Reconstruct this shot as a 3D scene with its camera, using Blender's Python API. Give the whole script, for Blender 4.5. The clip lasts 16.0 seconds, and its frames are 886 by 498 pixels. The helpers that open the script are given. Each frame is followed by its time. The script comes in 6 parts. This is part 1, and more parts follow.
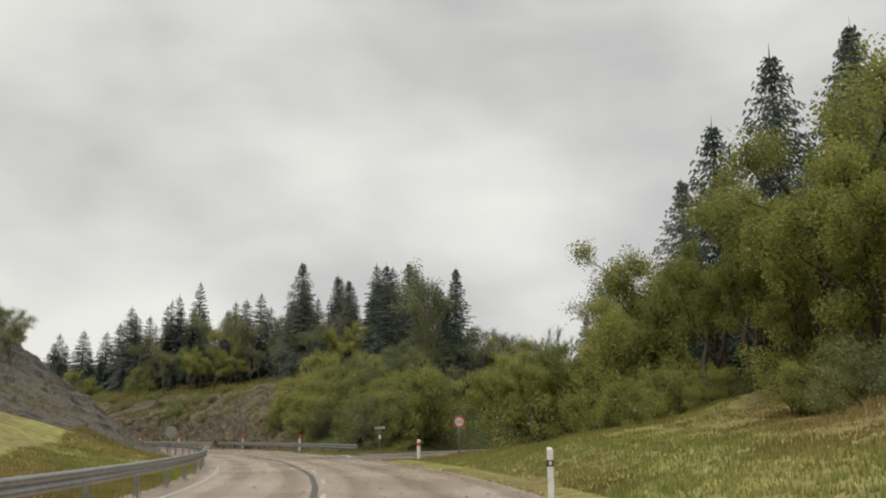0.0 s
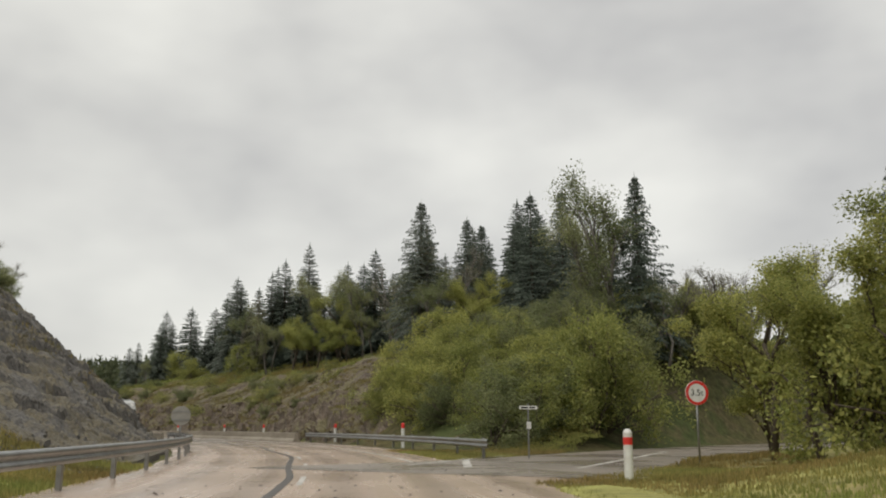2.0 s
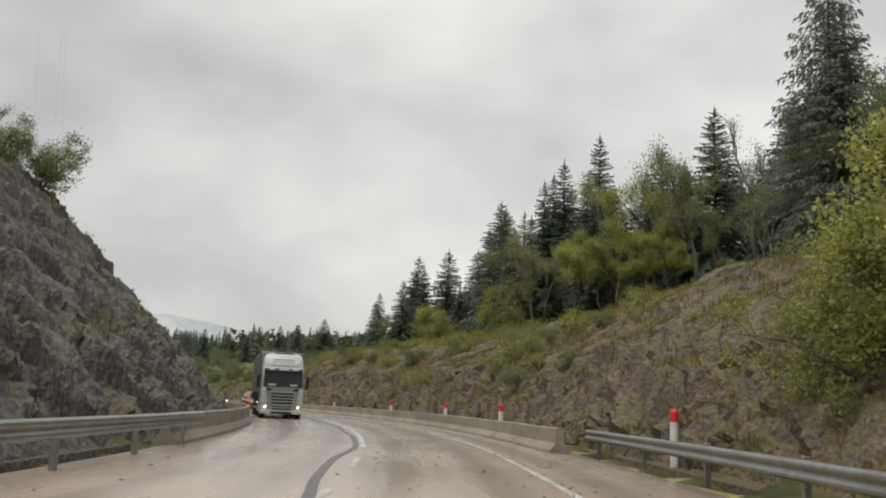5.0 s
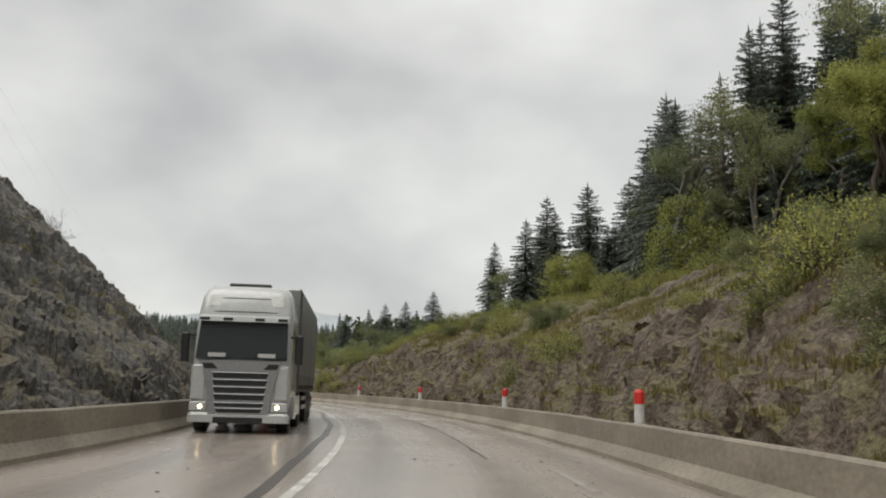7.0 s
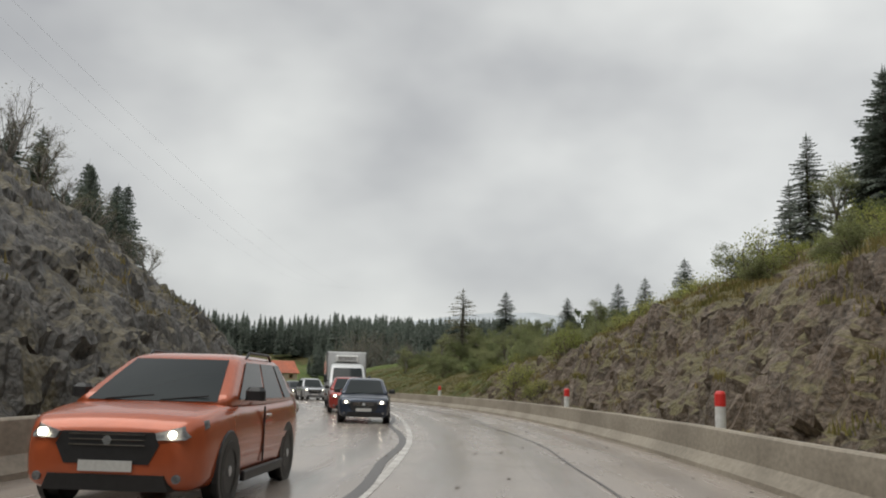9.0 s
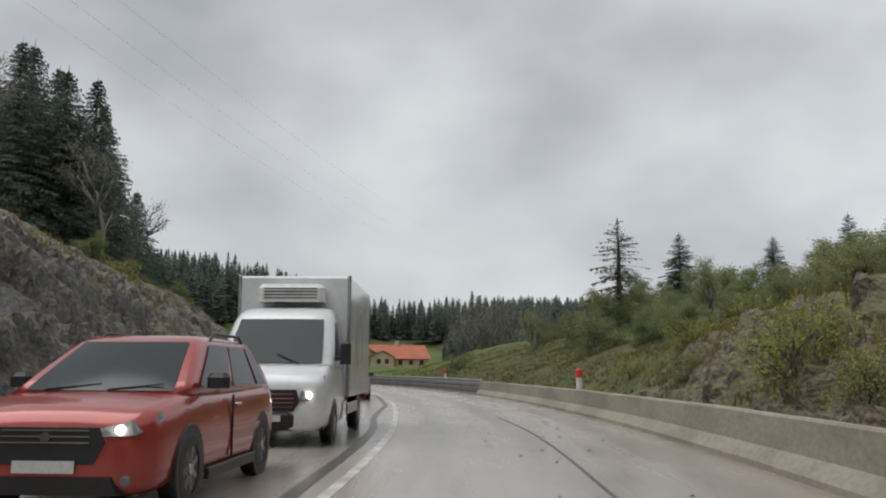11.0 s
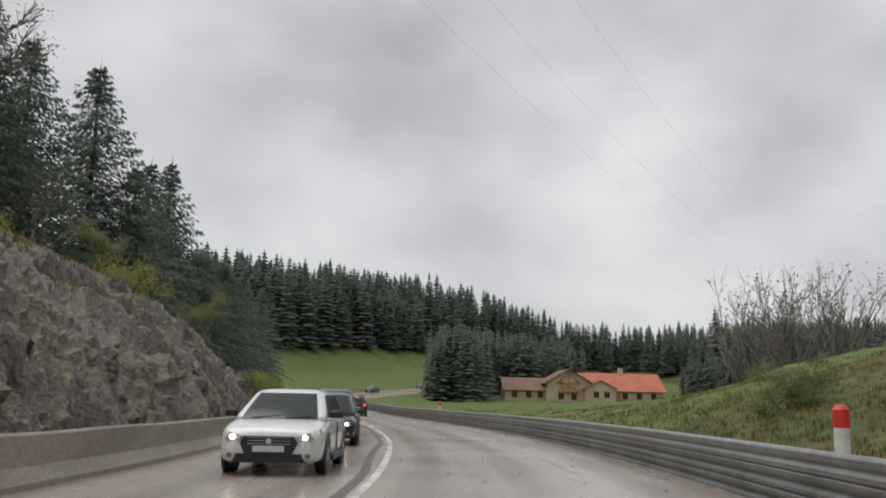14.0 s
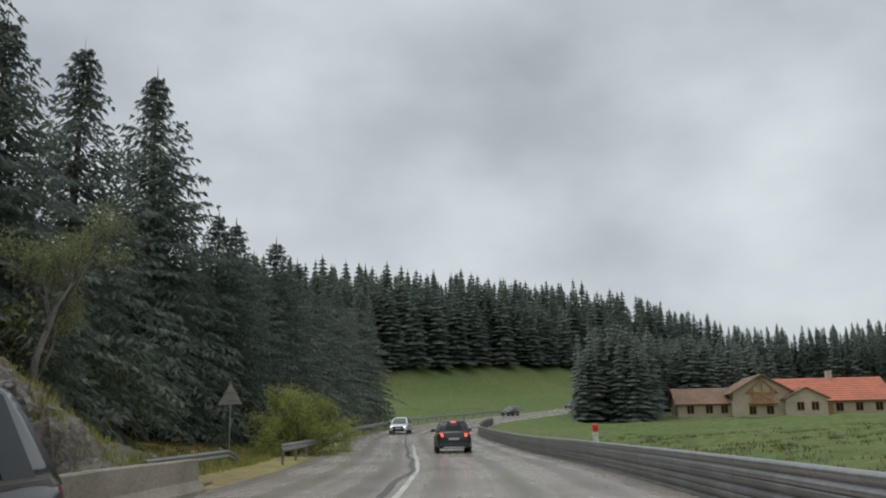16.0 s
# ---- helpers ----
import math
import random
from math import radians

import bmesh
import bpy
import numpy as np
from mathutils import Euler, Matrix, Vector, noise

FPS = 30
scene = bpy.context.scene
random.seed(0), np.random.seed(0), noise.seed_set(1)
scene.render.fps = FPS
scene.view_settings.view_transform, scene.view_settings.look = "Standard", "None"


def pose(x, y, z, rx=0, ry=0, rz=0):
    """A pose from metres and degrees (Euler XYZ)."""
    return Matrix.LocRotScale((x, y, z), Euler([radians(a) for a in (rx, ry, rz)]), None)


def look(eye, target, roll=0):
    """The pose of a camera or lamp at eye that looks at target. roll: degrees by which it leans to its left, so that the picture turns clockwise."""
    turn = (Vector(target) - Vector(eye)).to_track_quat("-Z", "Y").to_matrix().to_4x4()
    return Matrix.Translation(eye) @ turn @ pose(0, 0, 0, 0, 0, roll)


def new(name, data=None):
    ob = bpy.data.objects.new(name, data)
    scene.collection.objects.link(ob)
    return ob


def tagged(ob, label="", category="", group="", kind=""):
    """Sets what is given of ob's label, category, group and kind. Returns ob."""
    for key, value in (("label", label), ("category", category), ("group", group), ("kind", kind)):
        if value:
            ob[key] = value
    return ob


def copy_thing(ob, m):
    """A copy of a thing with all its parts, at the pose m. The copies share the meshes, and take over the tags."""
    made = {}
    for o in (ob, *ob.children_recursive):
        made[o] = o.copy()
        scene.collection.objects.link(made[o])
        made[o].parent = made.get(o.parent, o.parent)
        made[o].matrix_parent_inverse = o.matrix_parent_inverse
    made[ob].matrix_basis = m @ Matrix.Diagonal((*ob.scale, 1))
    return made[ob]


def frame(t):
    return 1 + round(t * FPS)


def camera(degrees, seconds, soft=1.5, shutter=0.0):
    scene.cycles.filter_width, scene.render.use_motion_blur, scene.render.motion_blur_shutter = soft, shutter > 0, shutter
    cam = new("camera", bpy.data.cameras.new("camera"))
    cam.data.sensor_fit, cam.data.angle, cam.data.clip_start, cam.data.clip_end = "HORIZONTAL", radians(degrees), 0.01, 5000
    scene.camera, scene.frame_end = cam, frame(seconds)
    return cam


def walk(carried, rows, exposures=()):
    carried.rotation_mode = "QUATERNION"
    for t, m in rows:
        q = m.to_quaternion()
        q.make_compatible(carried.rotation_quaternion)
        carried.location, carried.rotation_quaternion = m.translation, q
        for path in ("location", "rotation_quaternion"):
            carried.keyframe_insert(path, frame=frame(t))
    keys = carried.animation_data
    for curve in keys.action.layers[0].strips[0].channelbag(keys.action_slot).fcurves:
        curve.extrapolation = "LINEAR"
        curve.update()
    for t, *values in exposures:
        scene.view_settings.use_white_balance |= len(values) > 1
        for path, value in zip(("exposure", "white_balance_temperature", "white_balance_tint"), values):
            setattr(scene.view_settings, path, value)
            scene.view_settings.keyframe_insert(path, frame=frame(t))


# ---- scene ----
cam = camera(54.15, 16.0, soft=2.0)
# seconds, eye, heading to the left of +y, tilt upwards, lean
PATH = [
    (0, 0.000, 0.000, 1.347, -0.002, 12.060, -0.352),
    (0.5, -0.045, 7.136, 1.310, 2.183, 11.063, 0.765),
    (1, -0.400, 14.254, 1.262, 4.824, 11.323, 1.467),
    (1.5, -1.097, 21.348, 1.190, 7.069, 11.624, 1.032),
    (2, -2.149, 28.420, 1.131, 9.525, 11.586, -0.079),
    (2.5, -3.545, 35.493, 1.192, 12.552, 11.133, -0.258),
    (3, -5.286, 42.548, 1.240, 16.239, 11.045, 0.741),
    (3.5, -7.351, 49.557, 1.276, 20.278, 10.843, 2.568),
    (4, -9.689, 56.486, 1.202, 23.663, 10.452, 3.516),
    (4.2, -10.703, 59.235, 1.181, 24.780, 10.646, 3.653),
    (6.3, -24.966, 87.320, 1.276, 35.132, 9.360, 0.490),
    (6.5, -26.640, 89.917, 1.275, 35.670, 9.511, 0.792),
    (7, -31.045, 96.336, 1.223, 37.706, 9.241, 1.563),
    (7.5, -35.752, 102.641, 1.233, 40.988, 8.612, 1.604),
    (8, -40.799, 108.784, 1.223, 45.192, 9.120, 1.976),
    (8.5, -46.187, 114.723, 1.248, 48.910, 9.428, 2.058),
    (9, -51.900, 120.409, 1.272, 53.115, 9.050, 1.525),
    (9.2, -54.267, 122.604, 1.271, 55.015, 8.786, 1.093),
    (11.3, -81.536, 142.734, 1.257, 64.324, 8.152, 0.932),
    (11.5, -84.283, 144.336, 1.254, 65.548, 8.233, 1.476),
    (11.8, -88.446, 146.632, 1.234, 67.661, 8.000, 2.535),
    (12, -91.247, 148.091, 1.227, 68.961, 8.138, 3.628),
    (12.5, -98.328, 151.490, 1.220, 73.761, 7.568, 3.536),
    (13, -105.509, 154.569, 1.234, 77.317, 7.332, 2.385),
    (13.5, -112.772, 157.355, 1.238, 78.240, 8.439, 2.164),
    (14, -120.093, 159.843, 1.262, 77.718, 10.062, 1.199),
    (14.5, -127.470, 162.005, 1.264, 77.659, 11.331, 0.665),
    (15, -134.884, 163.789, 1.266, 79.963, 11.842, -0.264),
    (15.5, -142.341, 165.201, 1.292, 83.614, 11.905, -0.984),
    (16, -149.857, 166.350, 1.325, 87.279, 11.601, -1.047),
]


def aim(x, y, z, yaw, tilt, lean):
    a, b = radians(yaw), radians(tilt)
    ahead = Vector((-math.sin(a) * math.cos(b), math.cos(a) * math.cos(b), math.sin(b)))
    return look((x, y, z), Vector((x, y, z)) + ahead, lean)


walk(cam, [(r[0], aim(*r[1:])) for r in PATH], exposures=[(0.0, 0.31, 6800, 7), (4.2, 0.38, 6750, 7), (6.5, 0.42, 6650, 7), (9.2, 0.36, 6500, 7), (11.3, 0.30, 6250, 8), (13.0, 0.33, 6300, 9), (13.5, 0.43, 6420, 10), (14.0, 0.43, 6420, 10), (14.8, 0.32, 6100, 6), (16.0, 0.33, 6080, 5)])

# ---- world and sun: a closed rain-cloud ceiling ----
world = bpy.data.worlds.new("overcast_sky")
scene.world = world
world.use_nodes = True
nt = world.node_tree
nt.nodes.clear()


def wn(kind, **kw):
    n = nt.nodes.new(kind)
    for k, v in kw.items():
        n.inputs[k].default_value = v
    return n


w_out, w_bg = wn("ShaderNodeOutputWorld"), wn("ShaderNodeBackground", Strength=1.0)
w_sky = nt.nodes.new("ShaderNodeTexSky")
w_sky.sky_type = "NISHITA"
w_sky.sun_disc = False
w_sky.sun_elevation, w_sky.sun_rotation = radians(50), radians(200)
w_dim = nt.nodes.new("ShaderNodeVectorMath")
w_dim.operation = "SCALE"
w_dim.inputs["Scale"].default_value = 0.1
w_co = nt.nodes.new("ShaderNodeTexCoord")
w_map = nt.nodes.new("ShaderNodeMapping")
w_map.inputs["Scale"].default_value = (1.0, 1.0, 1.7)
w_n1 = wn("ShaderNodeTexNoise", Scale=3.0, Detail=4.0, Roughness=0.45, Distortion=0.0)
w_ramp = nt.nodes.new("ShaderNodeValToRGB")
w_ramp.color_ramp.elements[0].position, w_ramp.color_ramp.elements[0].color = 0.30, (0.40, 0.40, 0.418, 1)
w_ramp.color_ramp.elements[1].position, w_ramp.color_ramp.elements[1].color = 0.68, (0.72, 0.72, 0.712, 1)
w_mix = nt.nodes.new("ShaderNodeMix")
w_mix.data_type = "RGBA"
w_mix.inputs[0].default_value = 0.94
# the cloud hangs a little thicker towards the west
w_dir, w_thick = nt.nodes.new("ShaderNodeSeparateXYZ"), nt.nodes.new("ShaderNodeMapRange")
for k, v in zip((1, 2, 3, 4), (-1.0, -0.1, 0.83, 1.0)):
    w_thick.inputs[k].default_value = v
nt.links.new(w_co.outputs["Generated"], w_dir.inputs[0])
nt.links.new(w_dir.outputs[0], w_thick.inputs[0])
nt.links.new(w_thick.outputs[0], w_bg.inputs["Strength"])
for a, b in ((w_co.outputs["Generated"], w_map.inputs["Vector"]), (w_map.outputs[0], w_n1.inputs["Vector"]), (w_n1.outputs["Fac"], w_ramp.inputs[0]),
             (w_sky.outputs[0], w_dim.inputs[0]), (w_dim.outputs[0], w_mix.inputs[6]), (w_ramp.outputs[0], w_mix.inputs[7]),
             (w_mix.outputs[2], w_bg.inputs["Color"]), (w_bg.outputs[0], w_out.inputs["Surface"])):
    nt.links.new(a, b)
sun = new("sun", bpy.data.lights.new("sun", "SUN"))
sun.data.energy, sun.data.angle, sun.data.color = 1.5, radians(60), (1.0, 0.97, 0.93)
sun.matrix_world = look((0, 0, 60), (0.25, 0.6, 58.6))


# ---- materials ----
def material(name, colour, rough=0.7, metal=0.0, vary=0.15, scale=6.0, second=None, amount=0.5, coarse=0.6, bump=0.0, bump_scale=30.0, stretch=(1, 1, 1),
             emit=0.0, island=0.0, obj=0.0, coat=0.0, sharp=0.1, rough_vary=0.0, spec=0.5, thin=0.0, third=None, third_amount=0.7, third_scale=1.5, moss=None, moss_from=0.55):
    """Two scales of variation: grain on the colour, and patches of a second colour."""
    m = bpy.data.materials.new(name)
    m.use_nodes = True
    t = m.node_tree
    b = t.nodes["Principled BSDF"]
    b.inputs["Roughness"].default_value, b.inputs["Metallic"].default_value = rough, metal
    b.inputs["Specular IOR Level"].default_value = spec
    b.inputs["Coat Weight"].default_value = coat
    co = t.nodes.new("ShaderNodeTexCoord")
    mp = t.nodes.new("ShaderNodeMapping")
    mp.inputs["Scale"].default_value = stretch
    t.links.new(co.outputs["Object"], mp.inputs["Vector"])

    def noise_node(s, detail=5.0):
        n = t.nodes.new("ShaderNodeTexNoise")
        n.inputs["Scale"].default_value, n.inputs["Detail"].default_value = s, detail
        t.links.new(mp.outputs[0], n.inputs["Vector"])
        return n

    def mixer(kind, fac, a, c):
        x = t.nodes.new("ShaderNodeMix")
        x.data_type, x.blend_type = "RGBA", kind
        for socket, v in ((x.inputs[0], fac), (x.inputs[6], a), (x.inputs[7], c)):
            if isinstance(v, bpy.types.NodeSocket):
                t.links.new(v, socket)
            else:
                socket.default_value = v if isinstance(v, float) else (*v, 1)
        return x.outputs[2]

    def span(source, lo, hi, a, c):
        r = t.nodes.new("ShaderNodeMapRange")
        for k, v in zip((1, 2, 3, 4), (lo, hi, a, c)):
            r.inputs[k].default_value = v
        t.links.new(source, r.inputs[0])
        return r.outputs[0]

    out = colour
    if second:
        out = mixer("MIX", span(noise_node(coarse).outputs["Fac"], 0.5 - sharp, 0.5 + sharp, 0.0, amount), colour, second)
    if third:
        out = mixer("MIX", span(noise_node(third_scale).outputs["Fac"], 0.5, 0.62, 0.0, third_amount), out, third)
    if moss:
        geo, split, add = t.nodes.new("ShaderNodeNewGeometry"), t.nodes.new("ShaderNodeSeparateXYZ"), t.nodes.new("ShaderNodeMath")
        t.links.new(geo.outputs["Normal"], split.inputs[0])
        t.links.new(split.outputs[2], add.inputs[0])
        t.links.new(span(noise_node(0.55, 7.0).outputs["Fac"], 0.3, 0.7, -0.55, 0.55), add.inputs[1])
        out = mixer("MIX", span(add.outputs[0], moss_from - 0.16, moss_from + 0.16, 0.0, 0.9), out, moss)
    fine = noise_node(scale)
    grey = t.nodes.new("ShaderNodeCombineColor")
    for k in range(3):
        t.links.new(span(fine.outputs["Fac"], 0.25, 0.75, 1 - vary, 1 + vary), grey.inputs[k])
    out = mixer("MULTIPLY", 1.0, out, grey.outputs[0])
    for weight, node, socket in ((island, "ShaderNodeNewGeometry", "Random Per Island"), (obj, "ShaderNodeObjectInfo", "Random")):
        if weight:
            g = t.nodes.new("ShaderNodeCombineColor")
            src = t.nodes.new(node)
            for k, w in enumerate((1.0, 0.8, 0.9)):
                t.links.new(span(src.outputs[socket], 0, 1, 1 - weight * w, 1 + weight * w), g.inputs[k])
            out = mixer("MULTIPLY", 1.0, out, g.outputs[0])
    t.links.new(out, b.inputs["Base Color"])
    if rough_vary:
        t.links.new(span(noise_node(coarse * 1.7).outputs["Fac"], 0.35, 0.65, rough - rough_vary, rough + rough_vary), b.inputs["Roughness"])
    if bump:
        bn = t.nodes.new("ShaderNodeBump")
        bn.inputs["Strength"].default_value, bn.inputs["Distance"].default_value = min(1.0, bump * 8), bump
        t.links.new(noise_node(bump_scale, 6.0).outputs["Fac"], bn.inputs["Height"])
        t.links.new(bn.outputs[0], b.inputs["Normal"])
    if thin:
        tr, mx = t.nodes.new("ShaderNodeBsdfTranslucent"), t.nodes.new("ShaderNodeMixShader")
        mx.inputs[0].default_value = thin
        t.links.new(out, tr.inputs["Color"])
        t.links.new(b.outputs[0], mx.inputs[1])
        t.links.new(tr.outputs[0], mx.inputs[2])
        t.links.new(mx.outputs[0], t.nodes["Material Output"].inputs["Surface"])
    if emit:
        b.inputs["Emission Color"].default_value, b.inputs["Emission Strength"].default_value = (*colour, 1), emit
    return m


M = {}
M["asphalt"] = material("wet_asphalt", (0.21, 0.18, 0.155), 0.3, vary=0.22, scale=30, second=(0.27, 0.23, 0.195), amount=0.8, coarse=0.18, bump=0.004, bump_scale=60, rough_vary=0.12)
def wet_road():
    m = bpy.data.materials.new("wet_asphalt")
    m.use_nodes = True
    t = m.node_tree
    b = t.nodes["Principled BSDF"]

    def node(kind, **kw):
        n = t.nodes.new(kind)
        for k, v in kw.items():
            n.inputs[k].default_value = v
        return n

    def calc(op, a, c):
        n = t.nodes.new("ShaderNodeMath")
        n.operation = op
        for k, v in enumerate((a, c)):
            if isinstance(v, bpy.types.NodeSocket):
                t.links.new(v, n.inputs[k])
            else:
                n.inputs[k].default_value = v
        return n.outputs[0]

    def span(src, lo, hi, a, c):
        r = t.nodes.new("ShaderNodeMapRange")
        for k, v in zip((1, 2, 3, 4), (lo, hi, a, c)):
            r.inputs[k].default_value = v
        t.links.new(src, r.inputs[0])
        return r.outputs[0]

    uv = t.nodes.new("ShaderNodeUVMap")
    co = t.nodes.new("ShaderNodeTexCoord")
    split = t.nodes.new("ShaderNodeSeparateXYZ")
    t.links.new(uv.outputs[0], split.inputs[0])
    long_map = t.nodes.new("ShaderNodeMapping")
    long_map.inputs["Scale"].default_value = (1.4, 0.06, 1)
    t.links.new(uv.outputs[0], long_map.inputs[0])
    streak = node("ShaderNodeTexNoise", Scale=1.6, Detail=5.0, Roughness=0.6)
    t.links.new(long_map.outputs[0], streak.inputs["Vector"])
    grain = node("ShaderNodeTexNoise", Scale=38.0, Detail=4.0)
    patch = node("ShaderNodeTexNoise", Scale=0.22, Detail=4.0)
    for n in (grain, patch):
        t.links.new(co.outputs["Object"], n.inputs["Vector"])
    # two wheel tracks in each lane, 1.7 m apart
    wave = calc("COSINE", calc("MULTIPLY", calc("ADD", split.outputs[0], calc("MULTIPLY", calc("SUBTRACT", streak.outputs["Fac"], 0.5), 0.5)), 3.63), 0.0)
    worn = span(wave, -1.0, 0.2, 1.0, 0.0)
    mix = t.nodes.new("ShaderNodeMix")
    mix.data_type = "RGBA"
    mix.inputs[6].default_value, mix.inputs[7].default_value = (0.315, 0.272, 0.236, 1), (0.25, 0.218, 0.192, 1)
    t.links.new(span(calc("ADD", calc("MULTIPLY", worn, 0.45), streak.outputs["Fac"]), 0.4, 1.0, 0.0, 1.0), mix.inputs[0])
    tone = t.nodes.new("ShaderNodeMix")
    tone.data_type, tone.blend_type = "RGBA", "MULTIPLY"
    tone.inputs[0].default_value = 1.0
    grey = t.nodes.new("ShaderNodeCombineColor")
    for k in range(3):
        t.links.new(calc("MULTIPLY", span(grain.outputs["Fac"], 0.25, 0.75, 0.82, 1.18), span(patch.outputs["Fac"], 0.3, 0.7, 0.93, 1.07)), grey.inputs[k])
    # the surface before the cutting is multiplied to a paler and browner tone
    early_tone = t.nodes.new("ShaderNodeMix")
    early_tone.data_type, early_tone.blend_type = "RGBA", "MULTIPLY"
    early_tone.inputs[7].default_value = (1.56, 1.40, 1.28, 1)
    early_tone.clamp_result = False
    t.links.new(span(split.outputs[1], 70.0, 105.0, 1.0, 0.0), early_tone.inputs[0])
    t.links.new(mix.outputs[2], early_tone.inputs[6])
    t.links.new(early_tone.outputs[2], tone.inputs[6])
    t.links.new(grey.outputs[0], tone.inputs[7])
    t.links.new(tone.outputs[2], b.inputs["Base Color"])
    t.links.new(span(calc("SUBTRACT", calc("ADD", patch.outputs["Fac"], streak.outputs["Fac"]), calc("MULTIPLY", worn, 0.2)), 0.7, 1.3, 0.19, 0.33), b.inputs["Roughness"])
    bn = t.nodes.new("ShaderNodeBump")
    bn.inputs["Strength"].default_value, bn.inputs["Distance"].default_value = 0.25, 0.004
    t.links.new(grain.outputs["Fac"], bn.inputs["Height"])
    t.links.new(bn.outputs[0], b.inputs["Normal"])
    return m


M["road"] = wet_road()
M["seam"] = material("tar_seam", (0.06, 0.05, 0.044), 0.35, vary=0.3, scale=9)
M["line"] = material("worn_white_paint", (0.60, 0.58, 0.54), 0.4, vary=0.3, scale=14, second=(0.27, 0.24, 0.21), amount=0.75, coarse=1.6)
M["worn_line"] = material("nearly_gone_paint", (0.34, 0.31, 0.28), 0.4, vary=0.3, scale=14, second=(0.23, 0.20, 0.175), amount=0.9, coarse=1.2)
M["debris"] = material("wet_clods", (0.05, 0.035, 0.025), 0.6, vary=0.4, scale=12)
M["concrete"] = material("weathered_concrete", (0.285, 0.248, 0.195), 0.65, vary=0.25, scale=8, second=(0.175, 0.15, 0.115), amount=0.7, coarse=0.5, bump=0.006, bump_scale=25, stretch=(1, 1, 2))
M["steel"] = material("galvanised_steel", (0.30, 0.30, 0.295), 0.38, 0.8, vary=0.2, scale=5, second=(0.2, 0.19, 0.18), amount=0.5, coarse=0.9)
M["dark_steel"] = material("darker_steel", (0.20, 0.20, 0.195), 0.42, 0.6, vary=0.25, scale=5, second=(0.11, 0.105, 0.1), amount=0.6, coarse=0.9)
M["ground"] = material("rough_verge_soil", (0.28, 0.275, 0.09), 0.95, vary=0.45, scale=2.2, second=(0.21, 0.155, 0.08), amount=0.8, coarse=0.12, bump=0.08, bump_scale=3.0, spec=0.2)
M["meadow"] = material("green_meadow", (0.088, 0.122, 0.036), 0.95, vary=0.35, scale=1.5, second=(0.125, 0.128, 0.05), amount=0.6, coarse=0.05, bump=0.05, bump_scale=4, spec=0.2)
M["rock"] = material("wet_gneiss", (0.070, 0.063, 0.054), 0.5, vary=0.75, scale=9.0, second=(0.046, 0.041, 0.035), amount=0.9, coarse=1.1, bump=0.12, bump_scale=7.0, stretch=(1, 1, 0.8), sharp=0.10, spec=0.5, third=(0.115, 0.10, 0.082), third_amount=0.4, third_scale=3.4, moss=(0.085, 0.068, 0.033), moss_from=0.7)
M["rock_brown"] = material("brown_schist", (0.125, 0.092, 0.064), 0.65, vary=0.6, scale=9.0, second=(0.078, 0.060, 0.045), amount=0.9, coarse=0.8, bump=0.12, bump_scale=7.0, sharp=0.14, third=(0.20, 0.158, 0.12), third_amount=0.6, third_scale=1.6, moss=(0.115, 0.098, 0.04), moss_from=0.56)
M["rock_turfed"] = material("turfed_brown_rock", (0.115, 0.088, 0.062), 0.45, vary=0.6, scale=9.0, second=(0.060, 0.050, 0.042), amount=0.9, coarse=0.7, bump=0.12, bump_scale=7.0, sharp=0.12, third=(0.20, 0.17, 0.14), third_amount=0.5, third_scale=1.3, moss=(0.09, 0.076, 0.034), moss_from=0.68)
M["bark"] = material("spruce_bark", (0.10, 0.08, 0.062), 0.95, vary=0.4, scale=5, bump=0.02, bump_scale=12, stretch=(1, 1, 0.3))
M["pale_bark"] = material("beech_bark", (0.17, 0.155, 0.135), 0.9, vary=0.3, scale=4, stretch=(1, 1, 0.4))
M["needles"] = material("spruce_needles", (0.138, 0.162, 0.132), 0.8, vary=0.35, scale=0.6, island=0.35, obj=0.28, spec=0.4, thin=0.4)
M["larch"] = material("budding_larch", (0.19, 0.185, 0.12), 0.85, vary=0.3, scale=0.8, island=0.3, spec=0.2, thin=0.35)
M["leaf"] = material("spring_leaves", (0.31, 0.325, 0.10), 0.7, vary=0.3, scale=0.7, island=0.35, obj=0.22, spec=0.35, thin=0.5)
M["leaf_dull"] = material("dull_spring_leaves", (0.225, 0.245, 0.115), 0.75, vary=0.3, scale=0.7, island=0.35, obj=0.22, spec=0.35, thin=0.5)
M["leaf_far"] = material("dark_spring_wood", (0.10, 0.115, 0.062), 0.85, vary=0.3, scale=0.2, island=0.35, spec=0.2, thin=0.35)
M["bud"] = material("brown_buds", (0.22, 0.215, 0.14), 0.9, vary=0.3, scale=0.7, island=0.3, spec=0.2, thin=0.4)
M["dry_grass"] = material("dry_slope_grass", (0.23, 0.18, 0.075), 0.85, vary=0.3, scale=0.5, second=(0.17, 0.16, 0.05), amount=0.9, coarse=0.3, island=0.35, spec=0.25, thin=0.35)
M["grass"] = material("rough_grass", (0.275, 0.305, 0.088), 0.8, vary=0.3, scale=0.5, second=(0.29, 0.21, 0.085), amount=0.85, coarse=0.14, island=0.3, spec=0.3, thin=0.4)
M["meadow_blades"] = material("wet_meadow_blades", (0.12, 0.145, 0.048), 0.8, vary=0.3, scale=0.5, second=(0.13, 0.105, 0.045), amount=0.8, coarse=0.14, island=0.3, spec=0.3, thin=0.4)
